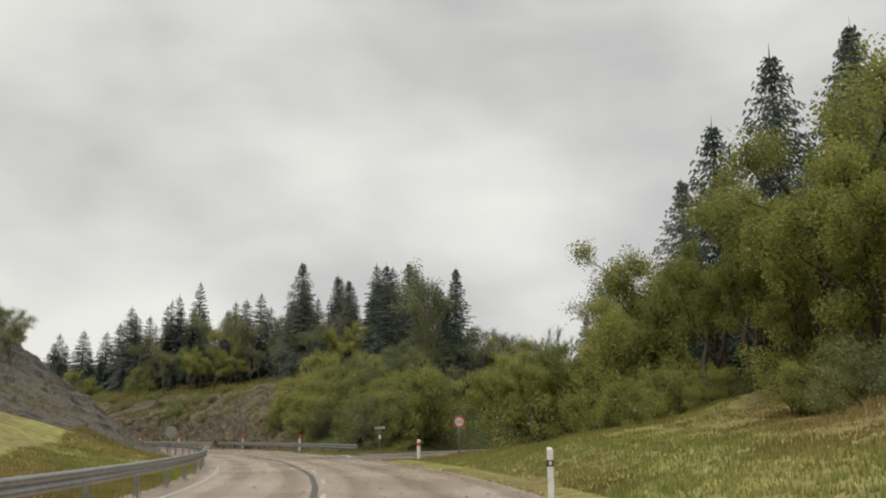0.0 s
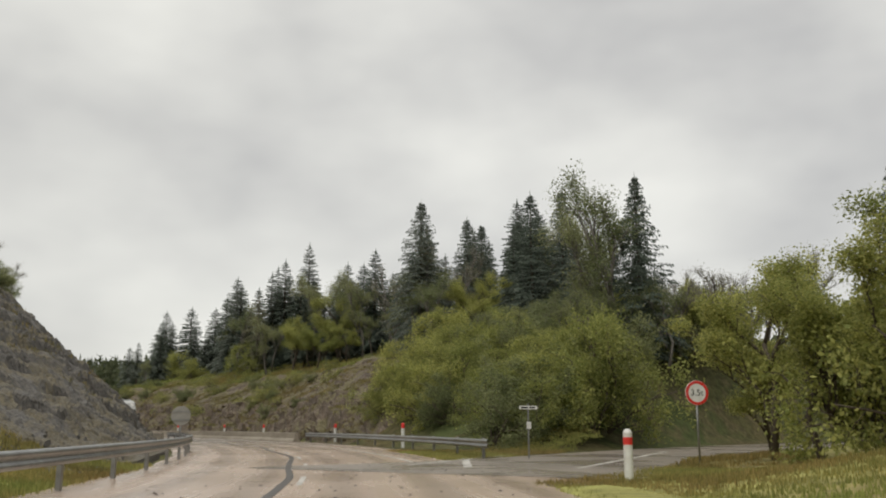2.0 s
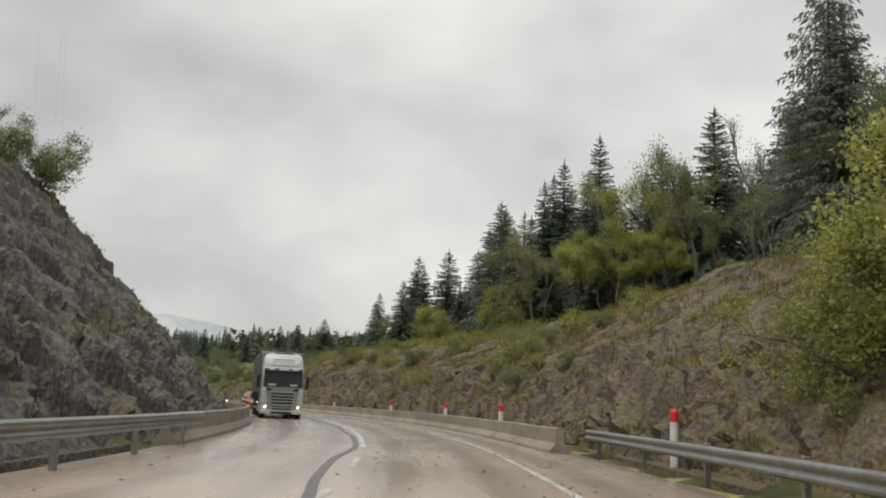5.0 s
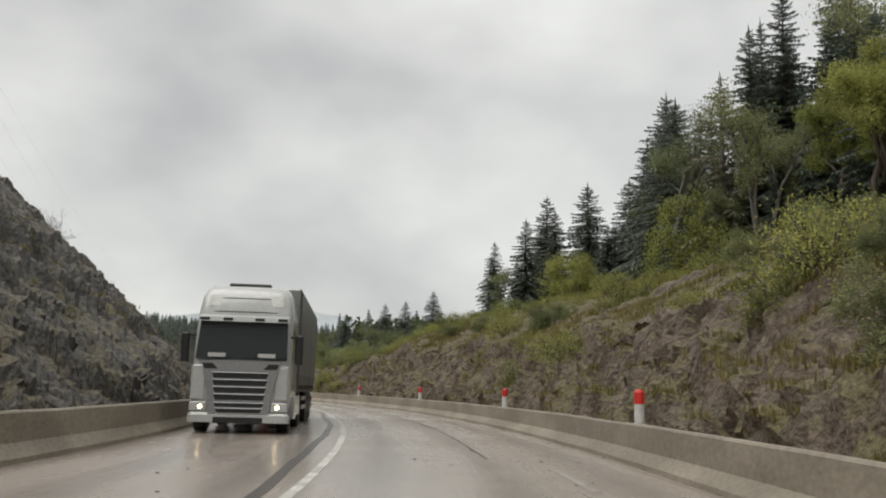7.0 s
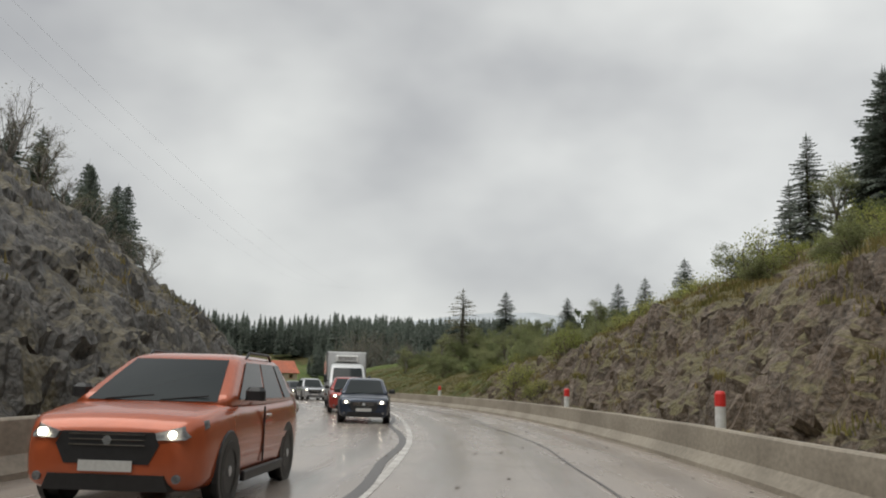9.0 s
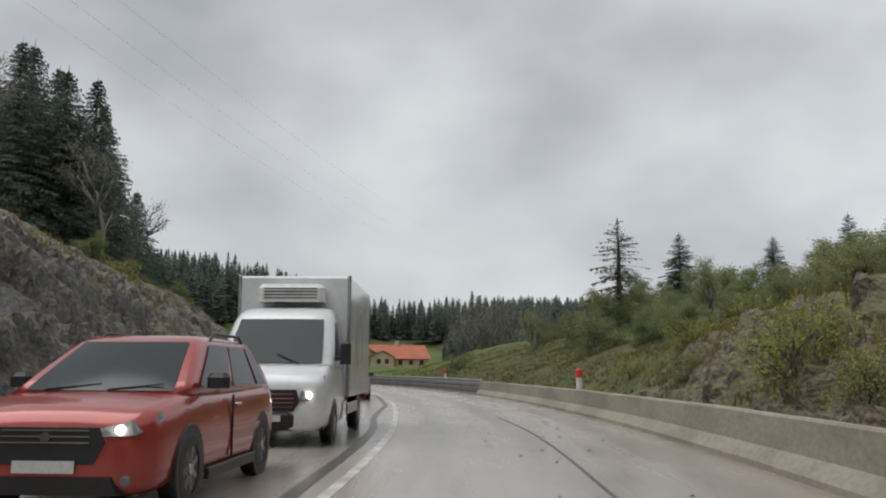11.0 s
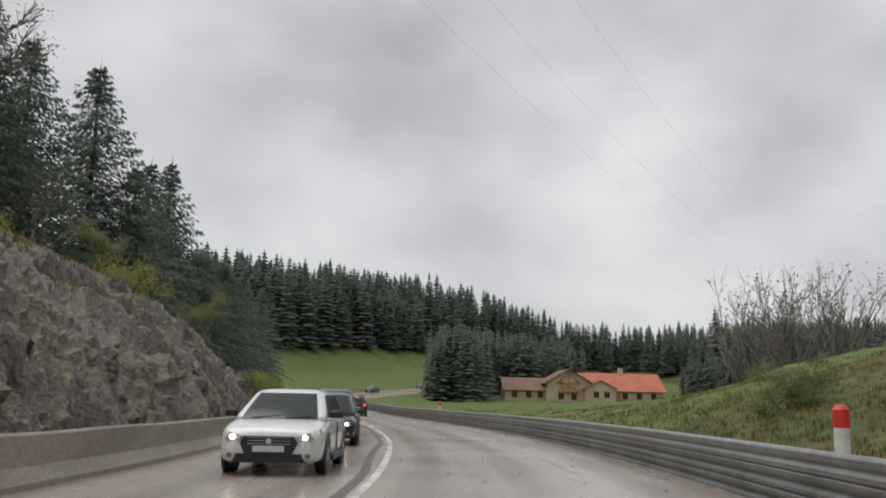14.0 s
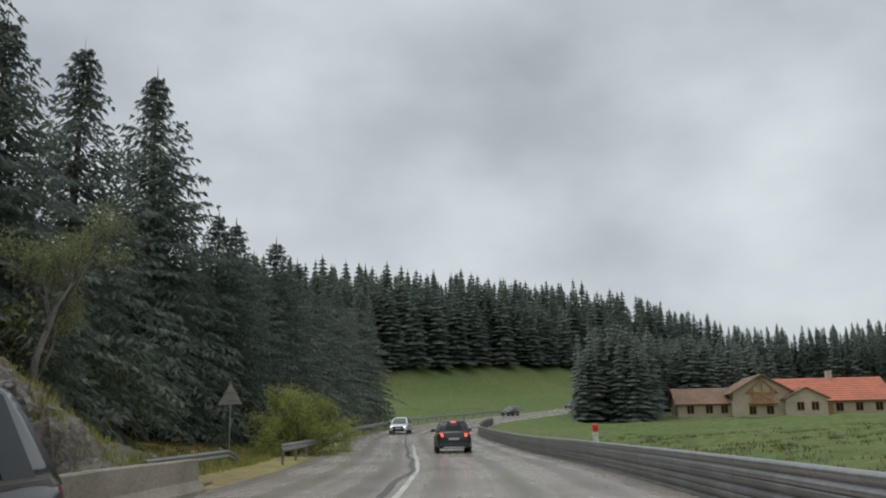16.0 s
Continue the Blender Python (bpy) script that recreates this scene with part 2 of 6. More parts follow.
M["bank"] = material("wet_dead_grass_bank", (0.095, 0.083, 0.036), 0.9, vary=0.5, scale=2.5, second=(0.06, 0.078, 0.026), amount=0.9, coarse=0.16, bump=0.1, bump_scale=5.0, spec=0.2, third=(0.13, 0.105, 0.055), third_amount=0.6, third_scale=0.7)
# distance haze is painted into this pale blue-grey base colour
M["painted_haze_hill"] = material("painted_haze_hillside", (0.40, 0.43, 0.45), 1.0, vary=0.12, scale=0.03, second=(0.50, 0.53, 0.55), amount=0.7, coarse=0.006, spec=0.0)
M["white"] = material("white_plastic", (0.72, 0.72, 0.70), 0.4, vary=0.08, scale=9, second=(0.5, 0.48, 0.44), amount=0.4, coarse=5)
M["red"] = material("red_reflective", (0.62, 0.035, 0.03), 0.35, vary=0.1, scale=9)
M["black"] = material("black_plastic", (0.018, 0.018, 0.019), 0.45, vary=0.2, scale=12)
M["rubber"] = material("wet_rubber", (0.014, 0.014, 0.014), 0.5, vary=0.25, scale=20)
M["alloy"] = material("alloy_rim", (0.42, 0.42, 0.43), 0.3, 0.9, vary=0.15, scale=14)
M["glass"] = material("tinted_glass", (0.022, 0.027, 0.028), 0.1, vary=0.05, scale=2, spec=0.22)
M["chrome"] = material("chrome_trim", (0.6, 0.6, 0.6), 0.15, 1.0, vary=0.05)
M["head"] = material("headlight_on", (1.0, 0.90, 0.70), 0.2, emit=9.0, vary=0.02)
M["head_warm"] = material("warm_headlight_on", (1.0, 0.78, 0.42), 0.2, emit=7.0, vary=0.02)
M["lens"] = material("clear_lens", (0.5, 0.5, 0.5), 0.12, vary=0.08, scale=20)
M["tail"] = material("tail_light_on", (0.9, 0.05, 0.02), 0.2, emit=3.0, vary=0.02)
M["lamp_housing"] = material("lamp_housing", (0.10, 0.10, 0.105), 0.15, vary=0.2, scale=20, second=(0.3, 0.3, 0.3), amount=0.6, coarse=14, coat=0.5)
M["red_lens"] = material("red_lens", (0.30, 0.02, 0.018), 0.2, vary=0.1, scale=20)
M["sign_grey"] = material("sign_back", (0.30, 0.29, 0.26), 0.55, 0.3, vary=0.15, scale=5)
M["plate"] = material("pale_plate", (0.55, 0.55, 0.53), 0.4, vary=0.1, scale=30)
M["plaster"] = material("cream_plaster", (0.52, 0.43, 0.32), 0.85, vary=0.15, scale=3, second=(0.40, 0.33, 0.25), amount=0.6, coarse=0.4, bump=0.005)
M["tiles"] = material("red_roof_tiles", (0.42, 0.13, 0.07), 0.7, vary=0.25, scale=3, second=(0.30, 0.11, 0.07), amount=0.7, coarse=0.5, obj=0.12)
M["tiles_brown"] = material("brown_roof_tiles", (0.24, 0.14, 0.09), 0.75, vary=0.25, scale=3, second=(0.16, 0.11, 0.08), amount=0.7, coarse=0.5)
M["timber"] = material("honey_timber", (0.40, 0.21, 0.07), 0.7, vary=0.25, scale=4, stretch=(1, 1, 0.2))


def paint(name, colour, metal=0.2):
    return material(name, colour, 0.24, metal, vary=0.06, scale=9, second=tuple(c * 0.8 + 0.008 for c in colour), amount=0.5, coarse=1.2, coat=0.6)


# ---- mesh helpers ----
class Mesh:
    def __init__(self):
        self.v, self.f = [], []

    def add(self, verts, faces):
        n = len(self.v)
        self.v += [tuple(p) for p in verts]
        self.f += [tuple(n + k for k in face) for face in faces]
        return self

    def box(self, x0, x1, y0, y1, z0, z1, cut=0.0):
        """A box; with cut its four upright and four top edges are chamfered."""
        c = min(cut, (x1 - x0) / 3, (y1 - y0) / 3, (z1 - z0) / 2)
        if c <= 0:
            vs = [(x, y, z) for z in (z0, z1) for x, y in ((x0, y0), (x1, y0), (x1, y1), (x0, y1))]
            return self.add(vs, [(3, 2, 1, 0), (4, 5, 6, 7), (0, 1, 5, 4), (1, 2, 6, 5), (2, 3, 7, 6), (3, 0, 4, 7)])
        ring = lambda d, z: [(x0 + c + d, y0 + d, z), (x1 - c - d, y0 + d, z), (x1 - d, y0 + c + d, z), (x1 - d, y1 - c - d, z),
                             (x1 - c - d, y1 - d, z), (x0 + c + d, y1 - d, z), (x0 + d, y1 - c - d, z), (x0 + d, y0 + c + d, z)]
        return self.loft([ring(0, z0), ring(0, z1 - c), ring(c * 0.7, z1)])

    def loft(self, rings, closed=True, caps=True):
        n, k = len(rings[0]), len(self.v)
        self.v += [tuple(p) for r in rings for p in r]
        for i in range(len(rings) - 1):
            for j in range(n if closed else n - 1):
                a, b = k + i * n + j, k + i * n + (j + 1) % n
                self.f.append((a, b, b + n, a + n))
        if caps:
            self.f.append(tuple(k + j for j in reversed(range(n))))
            self.f.append(tuple(k + (len(rings) - 1) * n + j for j in range(n)))
        return self

    def tube(self, points, radii, sides=6):
        rings = []
        for i, p in enumerate(points):
            p = Vector(p)
            d = (Vector(points[min(i + 1, len(points) - 1)]) - Vector(points[max(i - 1, 0)])).normalized()
            u = d.orthogonal().normalized()
            w = d.cross(u)
            rings.append([p + radii[i] * (math.cos(a) * u + math.sin(a) * w) for a in [2 * math.pi * j / sides for j in range(sides)]])
        return self.loft(rings)

    def disc(self, centre, axis, r, depth, sides=20, inner=0.0):
        """A short cylinder about an axis; with inner it is a ring."""
        c, a = Vector(centre), Vector(axis).normalized()
        u = a.orthogonal().normalized()
        w = a.cross(u)
        ring = lambda rr, h: [c + a * h + rr * (math.cos(t) * u + math.sin(t) * w) for t in [2 * math.pi * j / sides for j in range(sides)]]
        if inner:
            return self.loft([ring(inner, 0), ring(inner, depth), ring(r, depth), ring(r, 0), ring(inner, 0)], caps=False)
        return self.loft([ring(r, 0), ring(r, depth * 0.8), ring(r * 0.97, depth)])

    def slab(self, quad, thick):
        """A plate over a polygon, thick along its normal."""
        q = [Vector(p) for p in quad]
        n = (q[1] - q[0]).cross(q[2] - q[0]).normalized() * thick
        return self.loft([q, [p + n for p in q]])

    def data(self, name, mat, smooth=False):
        me = bpy.data.meshes.new(name)
        me.from_pydata(self.v, [], self.f)
        if mat:
            me.materials.append(M[mat] if isinstance(mat, str) else mat)
        if smooth:
            me.shade_smooth()
        me.update()
        return me


def part(name, mesh, mat, parent=None, label="", smooth=False, kind=""):
    ob = new(name, mesh if isinstance(mesh, bpy.types.Mesh) else mesh.data(name, mat, smooth))
    ob.parent = parent
    return tagged(ob, label=label, kind=kind)


def thing(name, label, category, group="", kind="", at=None):
    ob = new(name)
    ob.empty_display_size = 0.2
    if at is not None:
        ob.matrix_basis = at
    return tagged(ob, label, category, group, kind)


# smooth lattice noise on arrays
def hashed(ix, iy, iz, seed):
    h = (ix * 374761393 + iy * 668265263 + iz * 2147483647 + seed * 1274126177) & 0xFFFFFFFF
    h = ((h ^ (h >> 13)) * 1274126177) & 0xFFFFFFFF
    return ((h ^ (h >> 16)) & 0xFFFF) / 65535.0


def vnoise(x, y, z=0.0, seed=0):
    x, y, z = np.broadcast_arrays(np.asarray(x, float), np.asarray(y, float), np.asarray(z, float))
    ix, iy, iz = (np.floor(a).astype(np.int64) for a in (x, y, z))
    fx, fy, fz = x - ix, y - iy, z - iz
    ux, uy, uz = (f * f * (3 - 2 * f) for f in (fx, fy, fz))
    out = 0
    for a in (0, 1):
        for b in (0, 1):
            for c in (0, 1):
                w = (ux if a else 1 - ux) * (uy if b else 1 - uy) * (uz if c else 1 - uz)
                out = out + w * hashed(ix + a, iy + b, iz + c, seed)
    return out * 2 - 1


def fbm(x, y, z=0.0, octaves=4, seed=0):
    out, amp = 0, 1.0
    for k in range(octaves):
        out = out + amp * vnoise(np.asarray(x) * 2 ** k, np.asarray(y) * 2 ** k, np.asarray(z) * 2 ** k, seed + k)
        amp *= 0.5
    return out


# ---- the road's line: centre line, with its height ----
AXIS = [(-1.7, -90, 0), (-1.7, -60, 0), (-1.7, -30, 0), (-1.7, -15, 0), (-1.7, 0, 0), (-2.2, 14.9, 0), (-4.1, 29.5, 0), (-7.5, 44, 0), (-12.1, 58.1, 0), (-18.1, 71.7, 0),
        (-25.3, 84.6, 0), (-33.6, 96.9, 0), (-42.9, 108.5, 0), (-53.2, 119.2, 0), (-64.4, 128.9, 0), (-76.5, 137.5, 0), (-89.3, 145.1, 0),
        (-102.7, 151.5, 0), (-116.5, 156.8, 0), (-130.8, 161.0, 0), (-145.3, 163.9, 0), (-160, 165.6, 0), (-178, 166.7, 0), (-200, 166.9, 0.1),
        (-228.7, 167.3, 0.7), (-256, 172, 1.6), (-281, 181, 2.5), (-311, 197, 4.0), (-340, 217, 6.2), (-370, 245, 8.0), (-400, 280, 9.0)]


def spline(points, step=1.0):
    p = np.array(points, float)
    p = np.vstack([2 * p[0] - p[1], p, 2 * p[-1] - p[-2]])
    out = []
    for i in range(1, len(p) - 2):
        k = max(2, int(np.linalg.norm(p[i + 1] - p[i]) / step))
        u = np.linspace(0, 1, k, endpoint=False)[:, None]
        out.append(0.5 * (2 * p[i] + (p[i + 1] - p[i - 1]) * u + (2 * p[i - 1] - 5 * p[i] + 4 * p[i + 1] - p[i + 2]) * u ** 2 + (3 * p[i] - p[i - 1] - 3 * p[i + 1] + p[i + 2]) * u ** 3))
    return np.vstack(out + [p[-2:-1]])


LINE = spline(AXIS)
LEN = np.concatenate([[0], np.cumsum(np.hypot(*np.diff(LINE[:, :2], axis=0).T))])
LEN -= LEN[np.argmin(np.abs(LINE[:, 1]) + np.abs(LINE[:, 0] + 1.7))]
TAN = np.gradient(LINE[:, :2], axis=0)
TAN /= np.hypot(*TAN.T)[:, None]


def on_road(s, d=0.0, up=0.0):
    """The point s metres along the centre line, d to its left, up above the road."""
    c = [np.interp(s, LEN, LINE[:, k]) for k in range(3)]
    t = [np.interp(s, LEN, TAN[:, k]) for k in range(2)]
    return np.stack(np.broadcast_arrays(c[0] - t[1] * d, c[1] + t[0] * d, c[2] + up), -1)


def heading(s):
    return math.degrees(math.atan2(-np.interp(s, LEN, TAN[:, 0]), np.interp(s, LEN, TAN[:, 1])))


def station(travelled, across):
    """Turns metres along and across the driven line into s and d."""
    return travelled * (1 - 0.0106), across - 1.75


def road_frame(x, y):
    """s, d and the road's height for arrays of places."""
    x, y = np.asarray(x, float), np.asarray(y, float)
    flat = np.stack([x.ravel(), y.ravel()], -1)
    s, d, z = (np.empty(len(flat)) for _ in range(3))
    thin = slice(None, None, 2)
    L2, T2, S2, Z2 = LINE[thin, :2], TAN[thin], LEN[thin], LINE[thin, 2]
    for k in range(0, len(flat), 4000):
        p = flat[k:k + 4000]
        dist = ((p[:, None] - L2[None]) ** 2).sum(-1)
        i = dist.argmin(1)
        off = p - L2[i]
        s[k:k + 4000] = S2[i] + (off * T2[i]).sum(-1)
        d[k:k + 4000] = np.sign(T2[i, 0] * off[:, 1] - T2[i, 1] * off[:, 0]) * np.sqrt(dist[np.arange(len(p)), i])
        z[k:k + 4000] = Z2[i]
    return s.reshape(x.shape), d.reshape(x.shape), z.reshape(x.shape)


def smooth(a, lo, hi):
    t = np.clip((np.asarray(a, float) - lo) / (hi - lo), 0, 1)
    return t * t * (3 - 2 * t)


# height above the road by distance out from the centre line: a table of sections along each side
RIGHT = [(-90, (6, 0), (9, 0.8), (14, 2.2), (22, 4.0), (40, 9)), (30, (5.6, 0), (9, 1.1), (14, 2.0), (22, 4.2), (40, 10)), (44, (6.5, 0), (10, 0.5), (15, 1.1), (24, 2.6), (40, 8)),
         (52, (9, 0), (14, 0), (22, 0.3), (30, 0.8), (45, 4)), (64, (9, 0), (13, 0.1), (20, 0.4), (30, 1.5), (45, 4)), (74, (8, 0), (11, 1.2), (16, 2.6), (24, 4.6), (45, 8))]
RIGHT += [(86, (7.5, 0), (10.0, 2.2), (14, 4.6), (24, 6.6), (45, 9.5)), (93, (7.3, 0), (9.2, 3.3), (12.5, 5.4), (24, 7.6), (45, 10)), (105, (7.3, 0), (9.6, 3.6), (15, 7.2), (24, 9.2), (45, 11)), (140, (7.2, 0), (9.6, 3.6), (15.5, 6.4), (24, 9.0), (45, 12)),
          (165, (7.2, 0), (9.6, 4.1), (15.5, 6.8), (24, 9.0), (45, 9)), (182, (7.2, 0), (10, 3.2), (15.5, 5.2), (24, 6.4), (45, 7))]
RIGHT += [(200, (7.4, 0.3), (10, 1.9), (15.5, 3.6), (24, 5.4), (45, 7)), (225, (7.4, 0.2), (10, 1.4), (15.5, 3.3), (24, 5.8), (45, 8.8)), (248, (7.4, 0), (10, 0.9), (16, 2.5), (28, 5.2), (45, 7.2)), (264, (7.4, 0), (10, 0.4), (16, 0.9), (28, 2.0), (45, 3.5)),
          (285, (7.4, 0), (10, 0.1), (16, 0.4), (28, 1.0), (45, 2.5)), (330, (7.4, 0), (10, -0.1), (16, -0.4), (28, -0.6), (45, 0.0)), (420, (7.4, 0), (10, -0.2), (16, -0.8), (28, -1.6), (45, -1.6))]
LEFT = [(-90, (5.5, 0), (9, 0.1), (12, 0.3), (18, 1.6), (40, 9)), (40, (5, 0), (7.2, 0.1), (10, 0.6), (17, 2.3), (40, 9)), (58, (5, 0), (7.4, 0.4), (10, 1.7), (17, 4.3), (40, 11)),
        (75, (5.4, 0), (7.3, 1.8), (10, 4.0), (17, 8.6), (40, 13)), (90, (5.5, 0), (7.2, 2.0), (10.2, 4.7), (16.5, 10.7), (40, 15)), (120, (5.5, 0), (7.2, 2.1), (10.2, 4.9), (16.5, 11.8), (40, 15.5)), (165, (5.5, 0), (7.2, 2.2), (10.2, 5.2), (16.5, 10.2), (40, 13))]
LEFT += [(185, (5.5, 0), (7.3, 1.7), (10.2, 4.7), (16.5, 7.9), (40, 12.5)), (215, (5.6, 0), (7.2, 2.2), (10.2, 4.7), (16.5, 7.4), (40, 14)), (243, (5.6, 0), (6.9, 2.3), (9.4, 5.0), (16.5, 8.0), (40, 13.5)),
         (258, (5.7, 0), (7.0, 2.2), (9.4, 4.4), (16.5, 6.4), (40, 11)), (266, (6.4, 0), (8, 0.9), (10.2, 2.0), (16.5, 3.2), (40, 8)), (275, (7, 0), (9, 0.1), (12, 0.4), (18, 1.6), (40, 6)), (420, (7, 0), (9, 0.2), (14, 0.5), (22, 1.5), (45, 4))]


def section(table, s, out):
    """Height beside the road at s, out metres from its centre line."""
    keys = np.array([r[0] for r in table], float)
    cols = np.array([[c for pair in r[1:] for c in pair] for r in table], float)
    now = [np.interp(s, keys, cols[:, k]) for k in range(10)]
    z = np.zeros_like(np.asarray(s, float) + out)
    for k in range(4):
        a, za, b, zb = now[2 * k], now[2 * k + 1], now[2 * k + 2], now[2 * k + 3]
        z = np.where(out >= a, za + (zb - za) * np.clip((out - a) / (b - a), 0, 1), z)
    return z


def land(x, y):
    """The ground's height at arrays of places."""
    s, d, zr = road_frame(x, y)
    out = np.abs(d)
    beside = zr + np.where(d > 0, section(LEFT, s, out), section(RIGHT, s, out))
    far = 20 * smooth(-np.asarray(x), 285, 385) * (1 - 0.75 * smooth(y, 215, 330)) + 10 * smooth(-np.asarray(x), 385, 520) + 9 * smooth(y, 250, 400) + 2.5
    far = far + 6 * smooth(-np.asarray(y), -60, 120) + 5 * smooth(np.asarray(x), 30, 160)
    dist = np.hypot(np.asarray(x) + 120, np.asarray(y) - 150)
    far = far + 75 * smooth(dist, 700, 1500) * (0.65 + 0.5 * vnoise(np.asarray(x) / 420, np.asarray(y) / 420, seed=5)) + 2.0 * vnoise(np.asarray(x) / 50, np.asarray(y) / 50, seed=7)
    w = smooth(out, 32, 75)
    z = beside * (1 - w) + far * w
    rough = smooth(out, 8, 14)
    return z + rough * 0.35 * fbm(np.asarray(x) / 4, np.asarray(y) / 4, seed=3)


def ground_z(x, y):
    return float(land(np.array([x]), np.array([y]))[0])


# ---- ground: one sheet, closely meshed near the road, out to the horizon ----
SIDE_ROAD = spline([(-6.0, 50), (-3.0, 58), (0.2, 66), (4.5, 75), (11.5, 86), (22, 96), (37, 103), (56, 107)], 1.0)


def side_gap(x, y):
    p = np.stack([np.ravel(x), np.ravel(y)], -1)
    return np.sqrt(((p[:, None] - SIDE_ROAD[None, ::2]) ** 2).sum(-1).min(1)).reshape(np.shape(x))


def rock_mask(s, d):
    out = np.abs(d)
    right = smooth(s, 84, 91) * (1 - smooth(s, 186, 194)) * smooth(out, 7.0, 7.6) * (1 - smooth(out, 15.5, 17.0))
    left = smooth(s, 50, 58) * (1 - smooth(s, 262, 268)) * smooth(out, 5.2, 5.8) * (1 - smooth(out, 16.5, 18.0))
    return np.where(d > 0, left, right)


def spread(lo, hi, step, far_lo, far_hi):
    near = np.arange(lo, hi, step)
    grow = [step]
    while sum(grow) < max(lo - far_lo, far_hi - hi):
        grow.append(grow[-1] * 1.16)
    reach = np.cumsum(grow)
    return np.concatenate([(lo - reach[reach < lo - far_lo])[::-1], near, hi + reach[reach < far_hi - hi]])


gx, gy = spread(-300, 40, 1.5, -2600, 2200), spread(-20, 250, 1.5, -2200, 2600)
GX, GY = np.meshgrid(gx, gy)
GS, GD, GR = road_frame(GX, GY)
GZ = land(GX, GY)
near_side = (GX > -20) & (GX < 75) & (GY > 40) & (GY < 125)
gap = np.full(GX.shape, 99.0)
gap[near_side] = side_gap(GX[near_side], GY[near_side])
w_side = 1 - smooth(gap, 4.6, 9.0)
GZ = GZ * (1 - w_side) + 0.0 * w_side
GZ = GZ - 1.5 * rock_mask(GS, GD)
in_road = (np.abs(GD) < 5.6) & (GD < 5.0)
GZ = np.where(in_road, GR - 0.12, GZ)
GZ = np.where((gap < 4.2) & ~in_road, -0.10, GZ)
ny, nx = GX.shape
ground = Mesh()
ground.v = list(zip(GX.ravel().tolist(), GY.ravel().tolist(), GZ.ravel().tolist()))
idx = np.arange(ny * nx).reshape(ny, nx)
ground.f = np.stack([idx[:-1, :-1], idx[:-1, 1:], idx[1:, 1:], idx[1:, :-1]], -1).reshape(-1, 4).tolist()
me = ground.data("ground", "ground", True)
me.materials.append(M["meadow"])
cx, cy, cs, cd = (a[:-1, :-1].ravel() for a in (GX, GY, GS, GD))
green = ((cx < -235) & (cx > -430) & (cy > 90) & (cy < 320)) | ((cs > 182) & (cs < 420) & (cd < -6.8) & (cd > -85))
bank = (cs > 58) & (cs < 240) & (cd < -5.2) & (cd > np.where(cs < 182, -70, -17 - 5 * np.sin(cs / 7.0)))
me.materials.append(M["bank"])
bank = bank | ((np.abs(cd) > 48) & ~green) | ((cs > 54) & (cs < 264) & (cd > 3.5) & (cd < 20))
me.polygons.foreach_set("material_index", np.where(bank, 2, green).astype(np.int32))
tagged(part("ground", me, None), "rough spring grass and brown soil beside the road", "ground", kind="structure")

# ---- road ----
def strip(name, s0, s1, offsets, up, mat, step=1.5, smooth_shade=True, wobble=0.0, parent=None, label="", category="", kind=""):
    ss = np.arange(s0, s1 + 0.01, step)
    m = Mesh()
    rows = []
    for j, d in enumerate(offsets):
        rows.append(on_road(ss, d + wobble * fbm(ss / 9, ss * 0, octaves=2, seed=11), up[j] if isinstance(up, (list, tuple)) else up))
    P = np.stack(rows, 1)
    n = len(offsets)
    m.v = P.reshape(-1, 3).tolist()
    a = np.arange(len(ss) * n).reshape(len(ss), n)
    m.f = np.stack([a[:-1, :-1], a[1:, :-1], a[1:, 1:], a[:-1, 1:]], -1).reshape(-1, 4)[:, ::-1].tolist()
    ob = part(name, m, mat, parent, smooth=smooth_shade)
    if mat == "road":
        layer = ob.data.uv_layers.new(name="UVMap")
        vi = np.array([l.vertex_index for l in ob.data.loops])
        layer.data.foreach_set("uv", np.stack([np.array(offsets)[vi % n], ss[vi // n]], -1).astype(np.float32).ravel())
    return tagged(ob, label, category, kind=kind) if label else ob


road = strip("road", -85, 420, [5.0, 4.6, 3.6, 1.8, 0, -1.8, -3.6, -4.9, -6.0, -6.05], [-0.1, 0, 0, 0, 0, 0, 0, 0, 0, -0.1], "road",
             label="wet brownish-grey asphalt road, rain-soaked", category="road", kind="structure")
sm = Mesh()
for k, (p, q) in enumerate(zip(SIDE_ROAD[:-1], SIDE_ROAD[1:])):
    t = (q - p) / np.linalg.norm(q - p)
    w = 3.6 + 2.6 * max(0, 1 - k / 9) ** 2
    if k == 0:
        sm.v += [(p[0] + t[1] * w, p[1] - t[0] * w, 0.006), (p[0] - t[1] * w, p[1] + t[0] * w, 0.006)]
    sm.v += [(q[0] + t[1] * w, q[1] - t[0] * w, 0.006), (q[0] - t[1] * w, q[1] + t[0] * w, 0.006)]
    sm.f.append((2 * k, 2 * k + 2, 2 * k + 3, 2 * k + 1))
tagged(part("side_road", sm, "asphalt", smooth=True), "narrow wet asphalt side road joining the main road", "road", kind="structure")

